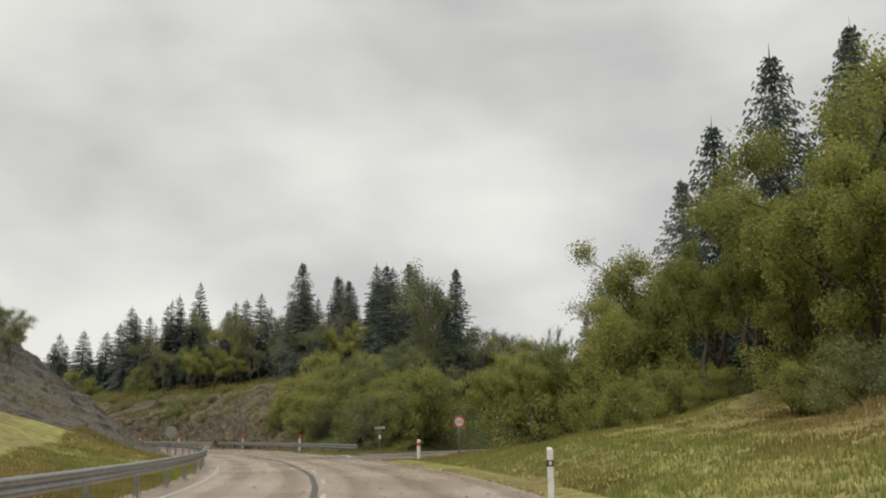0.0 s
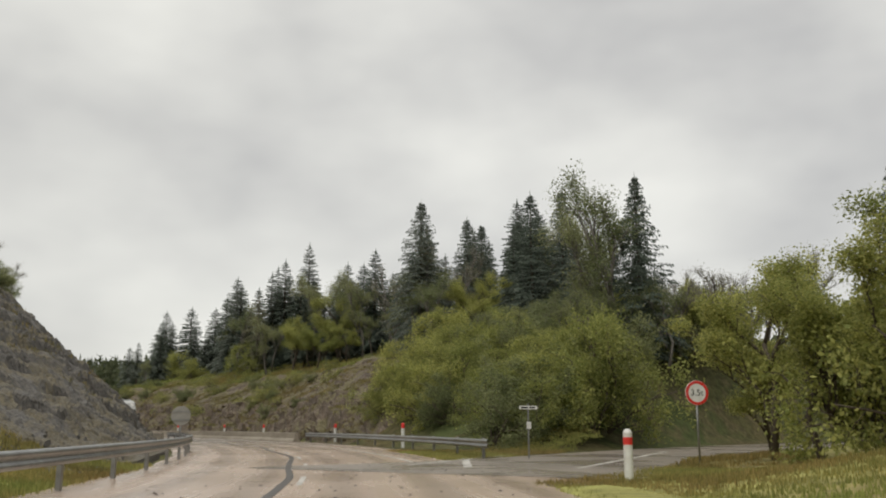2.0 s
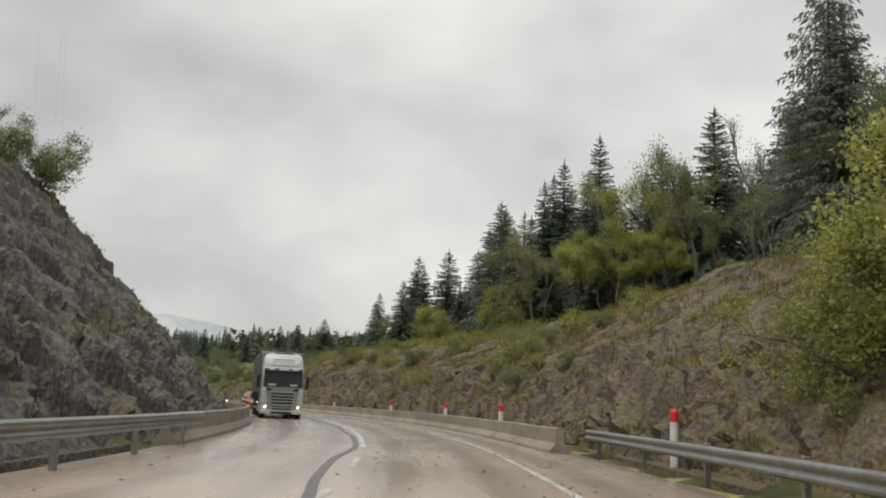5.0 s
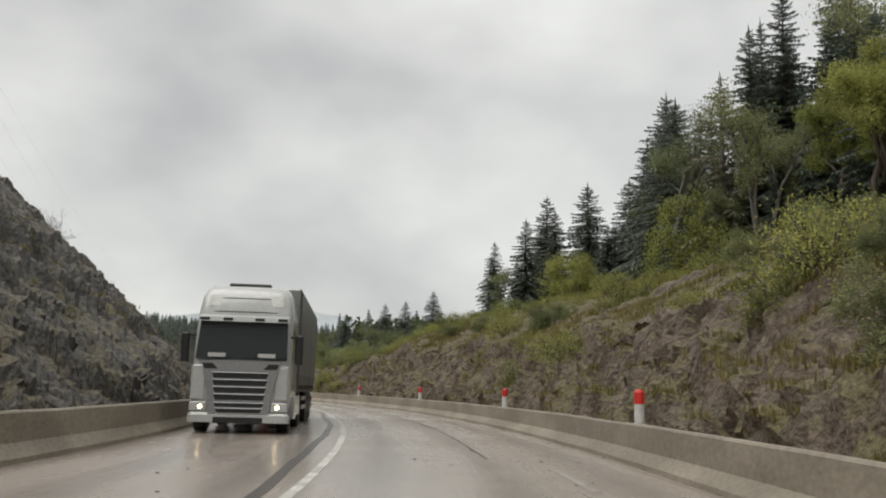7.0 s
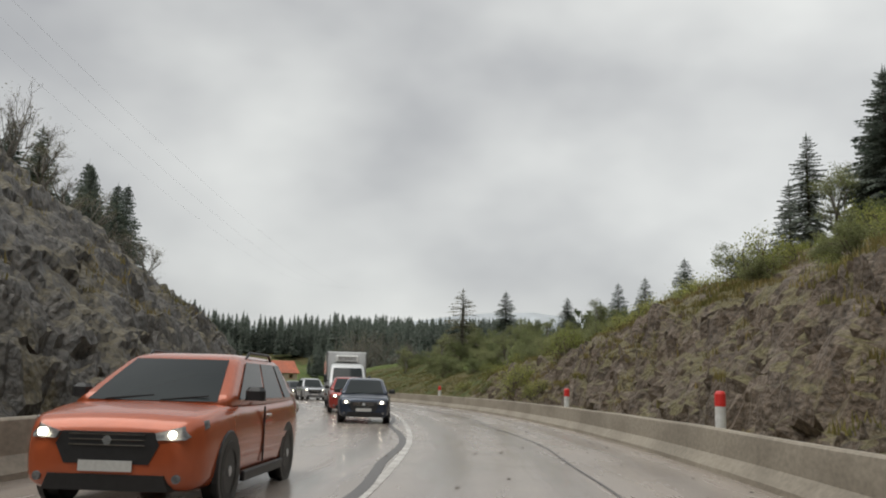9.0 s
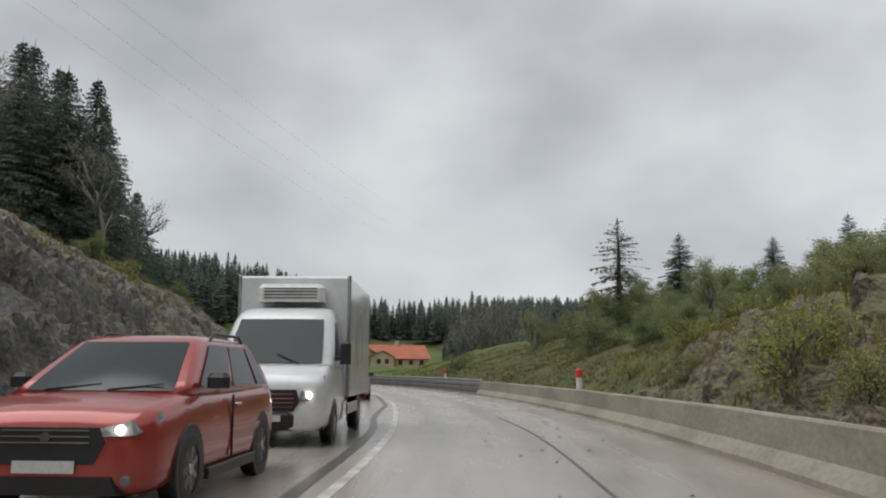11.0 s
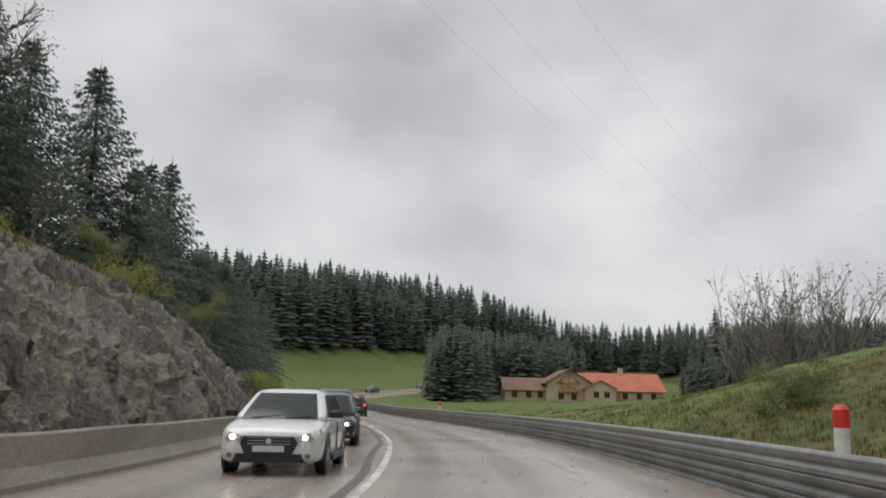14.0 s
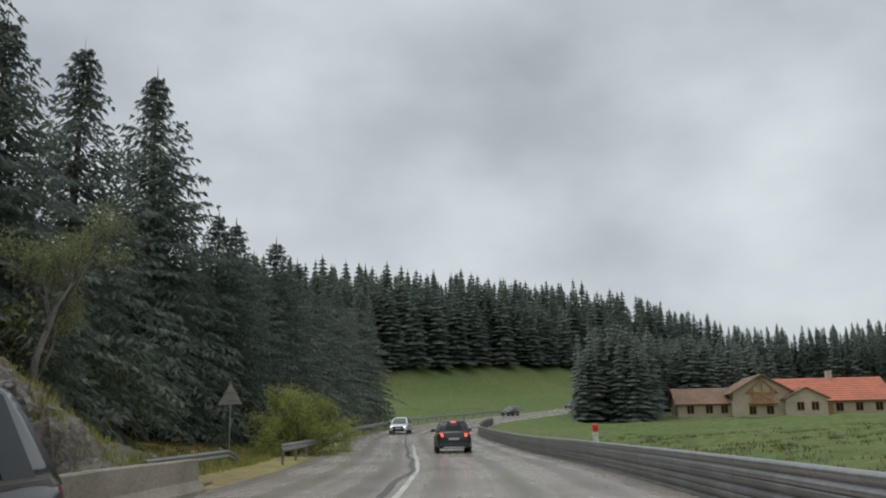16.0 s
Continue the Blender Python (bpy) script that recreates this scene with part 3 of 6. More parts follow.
strip("verge", -85, 44, [-4.72, -4.8, -5.6, -6.6], [-0.05, 0.05, 0.09, 0.0], "ground", wobble=0.12, label="raised grassy edge of the road", category="verge", kind="structure")
marks = tagged(new("road_markings"), "worn white lines on the wet road", "road marking", kind="structure")
strip("centre_line", 95, 300, [0.07, -0.07], 0.005, "line", wobble=0.03, parent=marks)
for k in range(26):
    s0 = -80 + 7 * k
    if s0 < 92:
        strip("dash", s0, s0 + 3.0, [0.06, -0.06], 0.005, "line", 1.0, parent=marks)
strip("edge_line", 57, 112, [-3.42, -3.56], 0.005, "line", wobble=0.03, parent=marks)
for k in range(15):
    s0 = 113 + 14.5 * k
    strip("edge_line", s0, s0 + 4.0 + 3.0 * math.sin(k * 2.4), [-3.64, -3.76], 0.005, "worn_line", wobble=0.03, parent=marks)
strip("left_edge_line", -80, 40, [3.65, 3.52], 0.005, "line", wobble=0.02, parent=marks)
for a, b, w in (((-7.6, 54.5), (-3.4, 74.0), 0.2), ((-5.6, 53.2), (-6.9, 61.5), 0.25), ((-2.6, 53.0), (1.2, 70.0), 0.2)):
    p, q = Vector((*a, 0.011)), Vector((*b, 0.011))
    n = (q - p).cross(Vector((0, 0, 1))).normalized() * w / 2
    part("give_way_line", Mesh().add([p - n, q - n, q + n, p + n], [(3, 2, 1, 0)]), "line", marks)
strip("tar_seam", -20, 330, [0.42, 0.25], 0.007, "seam", 0.7, wobble=0.22, parent=marks)
strip("tar_seam", 118, 190, [-2.9, -2.95], 0.007, "seam", 0.7, wobble=0.14, parent=marks)

rng = np.random.default_rng(4)
clods = Mesh()
for k in range(1100):
    s, d = rng.choice([rng.uniform(10, 112), rng.uniform(112, 290)], p=[0.72, 0.28]), rng.choice([rng.uniform(-3.6, -0.3), rng.uniform(-5.2, -3.4), rng.uniform(-0.3, 3.5)], p=[0.4, 0.45, 0.15])
    p, r = on_road(s, d, 0.002), rng.uniform(0.015, 0.055)
    a0 = rng.uniform(0, 6)
    ring = [(p[0] + r * math.cos(a0 + a) * rng.uniform(0.6, 1.3), p[1] + r * math.sin(a0 + a) * rng.uniform(0.6, 1.3), p[2]) for a in (0, 1.25, 2.5, 3.8, 5.0)]
    clods.add(ring + [(p[0], p[1], p[2] + r * 0.45)], [(0, 1, 5), (1, 2, 5), (2, 3, 5), (3, 4, 5), (4, 0, 5)])
tagged(part("road_debris", clods, "debris"), "small dark clods and leaves scattered on the wet road", "debris", kind="stuff")

# ---- barriers and guard rails ----
def barrier(name, s0, s1, d, toward, height, label, length=19.5):
    """Concrete barrier in cast lengths with open joints; toward: +1 when the road lies to the left of it."""
    prof = [(0.30, 0), (0.29, 0.08), (0.12, height * 0.38), (0.09, height - 0.03), (0.06, height), (-0.06, height), (-0.09, height - 0.03), (-0.14, height * 0.38), (-0.3, 0.06), (-0.3, -0.3)]
    whole = thing(name, label, "barrier")
    n = len(prof)
    for start in np.arange(s0, s1, length):
        ss = np.linspace(start + 0.002, min(start + length, s1) - 0.002, 20)
        lumps = 0.012 * fbm(ss / 3, ss * 0, octaves=3, seed=int(abs(s0)))
        shift = 0.0
        m = Mesh()
        for i, s in enumerate(ss):
            for px, pz in prof:
                m.v.append(tuple(on_road(s, d + shift + toward * (px + lumps[i]), pz + lumps[i] * (pz > 0.3))))
        a = np.arange(len(ss) * n).reshape(len(ss), n)
        q = np.stack([a[:-1, :-1], a[1:, :-1], a[1:, 1:], a[:-1, 1:]], -1).reshape(-1, 4)
        m.f = (q if toward < 0 else q[:, ::-1]).tolist() + [tuple(a[0]), tuple(a[-1][::-1])]
        part("segment", m, "concrete", whole)
    return whole


barrier("concrete_barrier", 96, 210.6, -5.55, 1, 0.70, "weathered tan concrete road barrier on the outside of the bend")
barrier("concrete_barrier", 93, 262, 4.65, -1, 0.74, "grey-brown concrete road barrier below the rock cutting")


POST = Mesh().box(-0.05, 0.05, -0.06, 0.06, -0.4, 0.72, 0.01).data("post", "steel")
SPACER = Mesh().box(-0.06, 0.06, -0.07, 0.07, 0.48, 0.68, 0.01).data("spacer", "steel")


def guard_rail(s0, s1, d, toward, label, top=0.78, spacing=4.0, ramp=(0, 0), double=False):
    rail = thing("guard_rail", label, "guard rail", "steel guard rails")
    prof = [(0.0, -0.31), (0.035, -0.305), (0.085, -0.27), (0.085, -0.21), (0.02, -0.17), (0.02, -0.14), (0.085, -0.10), (0.085, -0.04), (0.035, -0.005), (0.0, 0.0), (-0.004, -0.005), (0.03, -0.02),
            (0.075, -0.045), (0.075, -0.095), (0.01, -0.135), (0.01, -0.175), (0.075, -0.215), (0.075, -0.265), (0.03, -0.295), (-0.004, -0.305)]
    ss = np.arange(s0, s1 + 0.01, 1.0)
    m = Mesh()
    for i, s in enumerate(ss):
        drop = 0.5 * (1 - smooth(s, s0, s0 + ramp[0] + 1e-6)) * (ramp[0] > 0) + 0.5 * smooth(s, s1 - ramp[1] - 1e-6, s1) * (ramp[1] > 0)
        for px, pz in prof:
            m.v.append(tuple(on_road(s, d + toward * (px + 0.07), top - drop + pz)))
    n = len(prof)
    a = np.arange(len(ss) * n).reshape(len(ss), n)
    nxt = np.roll(a, -1, 1)
    m.f = np.stack([a[:-1], a[1:], nxt[1:], nxt[:-1]], -1).reshape(-1, 4).tolist()
    part("beam", m, "steel", rail, smooth=True)
    # beams below the top one get the darker steel
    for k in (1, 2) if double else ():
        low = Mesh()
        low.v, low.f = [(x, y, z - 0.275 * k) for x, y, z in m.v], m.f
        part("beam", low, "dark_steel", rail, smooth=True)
    for s in np.arange(s0 + 1, s1, spacing):
        p = on_road(s, d, 0)
        for nm, data in (("post", POST), ("spacer", SPACER)):
            ob = part(nm, data, None, rail)
            ob.matrix_basis = pose(p[0], p[1], p[2], 0, 0, heading(s))
    return rail


guard_rail(-40, 95, 4.25, -1, "galvanised steel guard rail with grass behind it", ramp=(0, 0))
guard_rail(58.8, 97, -6.6, 1, "galvanised steel guard rail that starts after the junction", 0.68, 4.0, (0, 0))
guard_rail(210.7, 345, -5.75, 1, "steel guard rail of stacked beams, darker below the top one, before a meadow", 0.80, 2.0, (0, 0), True)
guard_rail(266, 279, 7.2, -1, "short piece of galvanised guard rail by the verge", 0.62, 4.0, (0, 3))
guard_rail(276, 400, 5.2, -1, "far galvanised guard rail along the rising road", 0.8, 4.0)

# ---- rock cuttings ----
def facets(u, v, w, seed):
    """Angular blocks: each place takes the level and tilt of its nearest block."""
    iu, iv, iw = (np.floor(a).astype(np.int64) for a in (u, v, w))
    best, out = np.full(u.shape, 9.0), np.zeros(u.shape)
    for a in (-1, 0, 1):
        for b in (-1, 0, 1):
            for c in (-1, 0, 1):
                ju, jv, jw = iu + a, iv + b, iw + c
                du, dv, dw = u - ju - hashed(ju, jv, jw, seed), v - jv - hashed(ju, jv, jw, seed + 1), w - jw - hashed(ju, jv, jw, seed + 2)
                dist = du * du + dv * dv + dw * dw
                level = hashed(ju, jv, jw, seed + 3) * 1.4 - 0.7 + du * (hashed(ju, jv, jw, seed + 4) - 0.5) * 1.6 + dv * (hashed(ju, jv, jw, seed + 5) - 0.55) * 1.5
                out = np.where(dist < best, level, out)
                best = np.minimum(best, dist)
    return out


def cutting(name, s0, s1, side, out0, out1, table, mat, label, seed, depth=0.9, lie=0.0, turf=0):
    ss, oo = np.arange(s0, s1, 0.17), np.concatenate([np.arange(out0, out0 + 5, 0.10), np.arange(out0 + 5, out1, 0.18)])
    A, B = np.meshgrid(ss, oo, indexing="ij")
    zz = section(table, A, B)
    slope = np.gradient(zz, axis=1) / np.gradient(B, axis=1)
    nrm = np.sqrt(1 + slope ** 2)
    P = on_road(A, side * B, 0)
    Z = P[..., 2] + zz
    dip = 0.5
    U, V = A * math.cos(dip) + Z * math.sin(dip), Z * math.cos(dip) - A * math.sin(dip)
    warp = 0.7 * fbm(A / 3.0, Z / 3.0, B / 3.0, 4, seed + 50)
    bed = V / 1.15 + 1.6 * warp
    ledge = (bed - np.floor(bed)) - 0.5
    ledge = np.where(ledge > 0.32, 0.32 - (ledge - 0.32) * 3.2, ledge) * smooth(vnoise(U / 3.5, V / 2.0, seed=seed + 61), -0.4, 0.3)
    big = facets(U / 2.3 + warp, V / 0.9 + warp, B / 1.6, seed)
    ruffle = 0.8 * fbm(A / 0.9, Z / 0.8, B / 0.9, 3, seed + 21)
    small = facets(U / 0.75 + warp + ruffle, V / 0.34 + warp + ruffle, B / 0.6, seed + 7)
    tiny = fbm(A / 0.5, Z / 0.4, B / 0.5, 4, seed + 4)
    bulge = vnoise(A / 8, Z / 6, seed=seed + 30)
    edge = smooth(B, out0, out0 + 0.8) * (1 - smooth(B, out1 - 1.5, out1)) * smooth(A, s0, s0 + 5) * (1 - smooth(A, s1 - 6, s1))
    steep = np.clip(slope, 0.15, 1.6) / 1.6
    # benches along the bedding: flat treads and near-upright risers that pinch out along the face
    for step, weight, part_of in ((1.7, 0.85, 3), (0.55, 0.7, 9)):
        level = (zz + A * math.tan(lie) + step * 0.9 * warp) / step
        f = level - np.floor(level)
        tread = np.floor(level) + 0.25 * f + 0.75 * smooth(f, 0.55, 0.9)
        Z = Z + (tread - level + 0.12) * step * weight * edge * smooth(vnoise(A / (1.5 * part_of ** 0.5), zz / 1.4, seed=seed + 80 + part_of), -0.55, 0.25) * np.clip(slope, 0, 1)
    push = (0.1 + depth * (0.24 * big + 0.10 * small + 0.10 * tiny + 0.2 * ledge + 0.4 * bulge)) * (0.4 + 0.6 * steep) * edge - 0.5 * (1 - smooth(A, s0, s0 + 3)) - 0.5 * smooth(A, s1 - 3, s1)
    push = push - 0.5 * smooth(B, out1 - 1.0, out1)
    Q = on_road(A, side * (B - push * slope / nrm), 0)
    Q[..., 2] = Z + push / nrm
    Q[:, 0, 2] -= 0.3
    m = Mesh()
    m.v = Q.reshape(-1, 3).tolist()
    a = np.arange(A.size).reshape(A.shape)
    f = np.stack([a[:-1, :-1], a[1:, :-1], a[1:, 1:], a[:-1, 1:]], -1).reshape(-1, 4)
    m.f = (f[:, ::-1] if side < 0 else f).tolist()
    me = m.data(name, mat)
    if turf:
        me.materials.append(M["rock_turfed"])
        mid = A[:-1, :-1] + 14 * vnoise(A[:-1, :-1] / 6, Z[:-1, :-1] / 3, seed=seed + 90)
        me.polygons.foreach_set("material_index", (mid > turf).ravel().astype(np.int32))
    tagged(part(name, me, None), label, "rock face", kind="structure")
    return Q


QL = cutting("rock_face_left", 48, 271, 1, 5.25, 18.0, LEFT, "rock", "dark wet blasted rock face rising above the barrier", 41, 1.0, 0.3, 190)
QR = cutting("rock_face_right", 82, 196, -1, 6.9, 17.0, RIGHT, "rock_brown", "brown broken rock slope with tufts of grass", 71, 1.1, 0.08)


# ---- trees ----
def spruce_mesh(seed, h=18.0, spread_r=2.9, bare=0.12, ragged=0.2, sparse=0.0):
    """Trunk and crown of a spruce: whorls of drooping fronds, each fringed with twigs."""
    r = np.random.default_rng(seed)
    trunk, crown = Mesh(), Mesh()
    trunk.tube([(0, 0, -1.0), (0.04, 0, h * 0.35), (0, 0.05, h * 0.7), (0, 0, h * 0.99)], [0.24, 0.19, 0.11, 0.015], 7)
    z = h * bare
    while z < h * 0.985:
        f = (z - h * bare) / (h * (1 - bare))
        reach = spread_r * (1 - f) ** 0.72 * min(1.0, 0.55 + f * 3) + 0.2
        n = int(6 + 4 * (1 - f))
        turn = r.uniform(0, 6.3)
        for k in range(n):
            if r.random() < 0.1 + sparse * 0.4:
                continue
            a = turn + 2 * math.pi * k / n + r.normal(0, 0.22)
            L = reach * r.uniform(1 - ragged * 1.6, 1 + ragged)
            rise = 0.25 * L * (f - 0.45) + r.normal(0, 0.05)
            droop = 0.34 * L * (1.15 - f)
            ca, sa = math.cos(a), math.sin(a)
            pts = []
            for u in (0.0, 0.22, 0.42, 0.62, 0.82, 1.0):
                pts.append(Vector((ca * L * u, sa * L * u, z + rise * u * 2 - droop * u * u + 0.1 * L * max(0, u - 0.7))))
            w = 0.21 * L + 0.13
            side = Vector((-sa, ca, 0))
            for i in range(5):
                p, q = pts[i], pts[i + 1]
                wi = w * (0.7, 1.0, 1.0, 0.8, 0.5)[i]
                for sg in (1, -1):
                    for uu in (0.1, 0.42, 0.76):
                        if r.random() < sparse:
                            continue
                        base = p.lerp(q, uu)
                        tip = base + side * sg * wi * r.uniform(0.65, 1.3) + (q - p) * r.uniform(0.3, 0.65) + Vector((0, 0, -wi * r.uniform(0.25, 0.75)))
                        crown.add([base - (q - p) * 0.16, base + (q - p) * 0.16, tip], [(0, 1, 2)])
                hang = p.lerp(q, 0.5) + Vector((0, 0, -w * r.uniform(0.3, 0.6)))
                if r.random() >= sparse:
                    crown.add([p, q, hang], [(0, 1, 2)])
                if sparse:
                    crown.tube([p, q], [0.02, 0.014], 3)
            crown.add([pts[4] + side * 0.06, pts[4] - side * 0.06, pts[5] + (pts[5] - pts[4]) * 0.5], [(0, 1, 2)])
        z += h * (0.027 - 0.010 * f) * r.uniform(0.8, 1.2)
    for k in range(5):
        a = k * 1.26
        crown.add([(0, 0, h * 1.03), (0.14 * math.cos(a), 0.14 * math.sin(a), h * 0.955), (0.14 * math.cos(a + 0.9), 0.14 * math.sin(a + 0.9), h * 0.96)], [(0, 1, 2)])
    return trunk, crown


def fine_spruce(seed, h=18.0, spread_r=4.2, bare=0.05):
    """A close-by spruce: long drooping branches hung with many short needle sprays."""
    r = np.random.default_rng(seed)
    trunk, crown = Mesh(), Mesh()
    trunk.tube([(0, 0, -1.0), (0.04, 0, h * 0.35), (0, 0.05, h * 0.7), (0, 0, h * 0.99)], [0.24, 0.19, 0.11, 0.015], 7)
    V = []
    z = h * bare
    while z < h * 0.985:
        f = (z - h * bare) / (h * (1 - bare))
        reach = spread_r * (1 - f) ** 0.84 * min(1.0, 0.6 + f * 3) + 0.1
        n = int(6 + 4 * (1 - f))
        turn = r.uniform(0, 6.3)
        for k in range(n):
            a = turn + 2 * math.pi * k / n + r.normal(0, 0.25)
            L = reach * r.uniform(0.62, 1.2)
            rise, droop = 0.25 * L * (f - 0.4) + r.normal(0, 0.06), 0.36 * L * (1.1 - f)
            d, e = np.array([math.cos(a), math.sin(a), 0.0]), np.array([-math.sin(a), math.cos(a), 0.0])
            m = max(4, int(L * 3.6))
            for u in (np.arange(m) + r.uniform(0.2, 0.8, m)) / m:
                p = d * L * u + [0, 0, z + rise * u * 2 - droop * u * u + 0.12 * L * max(0, u - 0.7)]
                half = (0.30 * L * (1 - u) ** 0.7 * min(1, u * 4 + 0.2) + 0.16 * (1 - f))
                for sg in (1, -1):
                    q = p + e * sg * half * r.uniform(0.7, 1.15) + d * half * 0.7 + [0, 0, -half * r.uniform(0.2, 0.55)]
                    for v in (0.15, 0.5, 0.85):
                        c = p + (q - p) * v + r.normal(0, 0.03, 3)
                        s = r.uniform(0.15, 0.25) * (1 - 0.3 * f)
                        lean = (q - p) * (s * 1.5 / (np.linalg.norm(q - p) + 0.01)) + [0, 0, -s * r.uniform(0.2, 1.1)]
                        w = np.cross(lean, r.normal(0, 1, 3))
                        w = w / (np.linalg.norm(w) + 1e-6) * s * 0.36
                        V += [c - w, c + w, c + lean]
        z += h * (0.026 - 0.010 * f) * r.uniform(0.8, 1.2)
    crown.v = np.array(V).tolist()
    crown.f = np.arange(len(V)).reshape(-1, 3).tolist()
    crown.add([(0, 0, h * 1.03), (0.1, 0, h * 0.955), (-0.05, 0.08, h * 0.96)], [(0, 1, 2)])
    return trunk, crown


def broad_mesh(seed, h=12.0, wide=4.0, leaves=2600, leaf=0.16, stems=1, low=0.3, forks=4):
    """Trunk with limbs, and a crown of many small leaves in clumps at the twig ends."""
    r = np.random.default_rng(seed)
    trunk, ends = Mesh(), []

    def grow(p, d, length, rad, level):
        q = p + d * length * 0.5 + Vector(r.normal(0, 0.05 * length, 3))
        e = p + d * length + Vector(r.normal(0, 0.08 * length, 3))
        trunk.tube([p, q, e], [rad, rad * 0.8, rad * 0.55], 5 if level < 2 else 3)
        if level >= 3:
            ends.append(e)
            ends.append(q)
            return
        if level >= 2:
            ends.append(e)
        for k in range(forks if level else forks + 2):
            a = r.uniform(0, 6.28)
            tilt = r.uniform(0.35, 1.0)
            u = d.orthogonal().normalized()
            nd = (d * math.cos(tilt) + (u * math.cos(a) + d.cross(u) * math.sin(a)) * math.sin(tilt) * (wide * 2.2 / h) + Vector((0, 0, 0.18))).normalized()
            grow(p.lerp(e, r.uniform(0.45, 1.0)) if level else p.lerp(e, r.uniform(low, 1.0)), nd, length * r.uniform(0.42, 0.62), rad * 0.5, level + 1)

    for k in range(stems):
        lean = Vector((r.normal(0, 0.05 if stems == 1 else 0.4), r.normal(0, 0.05 if stems == 1 else 0.4), 1)).normalized()
        grow(Vector((r.normal(0, 0.05), r.normal(0, 0.05), -0.5)), lean, h * 0.62, 0.016 * h / stems ** 0.5 + 0.02, 0)
    crown = Mesh()
    E = np.array([tuple(e) for e in ends])
    pick = E[r.integers(0, len(E), leaves)] + np.clip(r.normal(0, 0.23 * h / 10 + 0.09, (leaves, 3)), -0.6, 0.6)
    ax, bx = r.normal(0, 1, (leaves, 3)), r.normal(0, 1, (leaves, 3))
    ax /= np.linalg.norm(ax, axis=1)[:, None]
    bx = bx - ax * (ax * bx).sum(1)[:, None]
    bx /= np.linalg.norm(bx, axis=1)[:, None]
    size = leaf * r.uniform(0.6, 1.5, (leaves, 1))
    V = np.stack([pick - ax * size, pick + bx * size * 0.55, pick + ax * size, pick - bx * size * 0.55], 1).reshape(-1, 3)
    crown.v = V.tolist()
    crown.f = np.arange(leaves * 4).reshape(-1, 4).tolist()
    return trunk, crown


PROTO = {}


def plant(kind, name, label, category, meshes, bark, foliage):
    data = meshes[0].data("trunk", bark, True), meshes[1].data("crown", foliage)
    PROTO[kind] = (name, label, category, data, max(v[2] for v in meshes[1].v))


def set_tree(kind, x, y, top=None, size=None, group="", turn=None, z=None, broad=1.0):
    name, label, category, data, h = PROTO[kind]
    z = ground_z(x, y) if z is None else z
    k = size if size else max(0.25, (top - z) / h)
    ob = thing(name, label, category, group)
    wide = broad * k ** 0.75
    turn = random.uniform(0, 360) if turn is None else turn
    ob.matrix_basis = pose(x, y, z - 0.1, 0, 0, turn) @ Matrix.Diagonal((wide, wide, k, 1))
    for nm, d in zip(("trunk", "crown"), data):
        part(nm, d, None, ob)
    return ob


for k, (hh, sp, ba, rg) in enumerate(((18, 3.9, 0.08, 0.22), (18, 3.2, 0.16, 0.28), (18, 4.6, 0.04, 0.22), (18, 2.9, 0.28, 0.32))):
    plant("spruce%d" % k, "spruce_tree", ("tall dark green spruce with drooping branches", "slim dark spruce with a bare lower trunk", "broad dark green spruce branched to the ground", "thin tall spruce with a long bare trunk")[k],
          "spruce", spruce_mesh(10 + k, hh, sp, ba, rg), "bark", "needles")
for k in range(2):
    plant("fine%d" % k, "spruce_tree", "tall dark spruce with heavy drooping branches", "spruce", fine_spruce(70 + k, 18, 5.3 - 0.7 * k), "bark", "needles")
for k in range(3):
    plant("broad%d" % k, "deciduous_tree", "spring tree with fresh yellow-green leaves", "tree", broad_mesh(30 + k, 12, 3.8 + 0.6 * k, 20000, 0.075), "bark", "leaf")
plant("dull0", "deciduous_tree", "tree with sparse dull green spring foliage", "tree", broad_mesh(40, 12, 3.6, 8000, 0.068), "pale_bark", "leaf_dull")
plant("bud0", "budding_tree", "nearly bare grey tree with brown buds", "tree", broad_mesh(44, 12, 3.4, 2600, 0.06, forks=5), "pale_bark", "bud")
plant("bud1", "budding_tree", "nearly bare grey tree with fine twigs", "tree", broad_mesh(45, 12, 4.2, 900, 0.08, forks=5), "pale_bark", "bud")
plant("larch", "larch_tree", "thin see-through larch with pale spring needles", "larch", spruce_mesh(20, 12, 2.3, 0.12, 0.5, 0.62), "pale_bark", "larch")
for k in range(2):
    plant("shrub%d" % k, "shrub", "dense yellow-green roadside shrub in spring leaf", "shrub", broad_mesh(50 + k, 4, 2.6, 13000, 0.05, stems=6, low=0.1, forks=3), "bark", "leaf" if k == 0 else "leaf_dull")
plant("twigs", "shrub", "leafless grey shrub of upright twigs", "shrub", broad_mesh(60, 4, 1.4, 250, 0.05, stems=9, low=0.1, forks=3), "pale_bark", "bud")
plant("yellow", "shrub", "small yellow-green broom shrub on the slope", "shrub", broad_mesh(62, 1.6, 1.0, 2600, 0.03, stems=6, low=0.1, forks=3), "bark", "leaf")

random.seed(7)
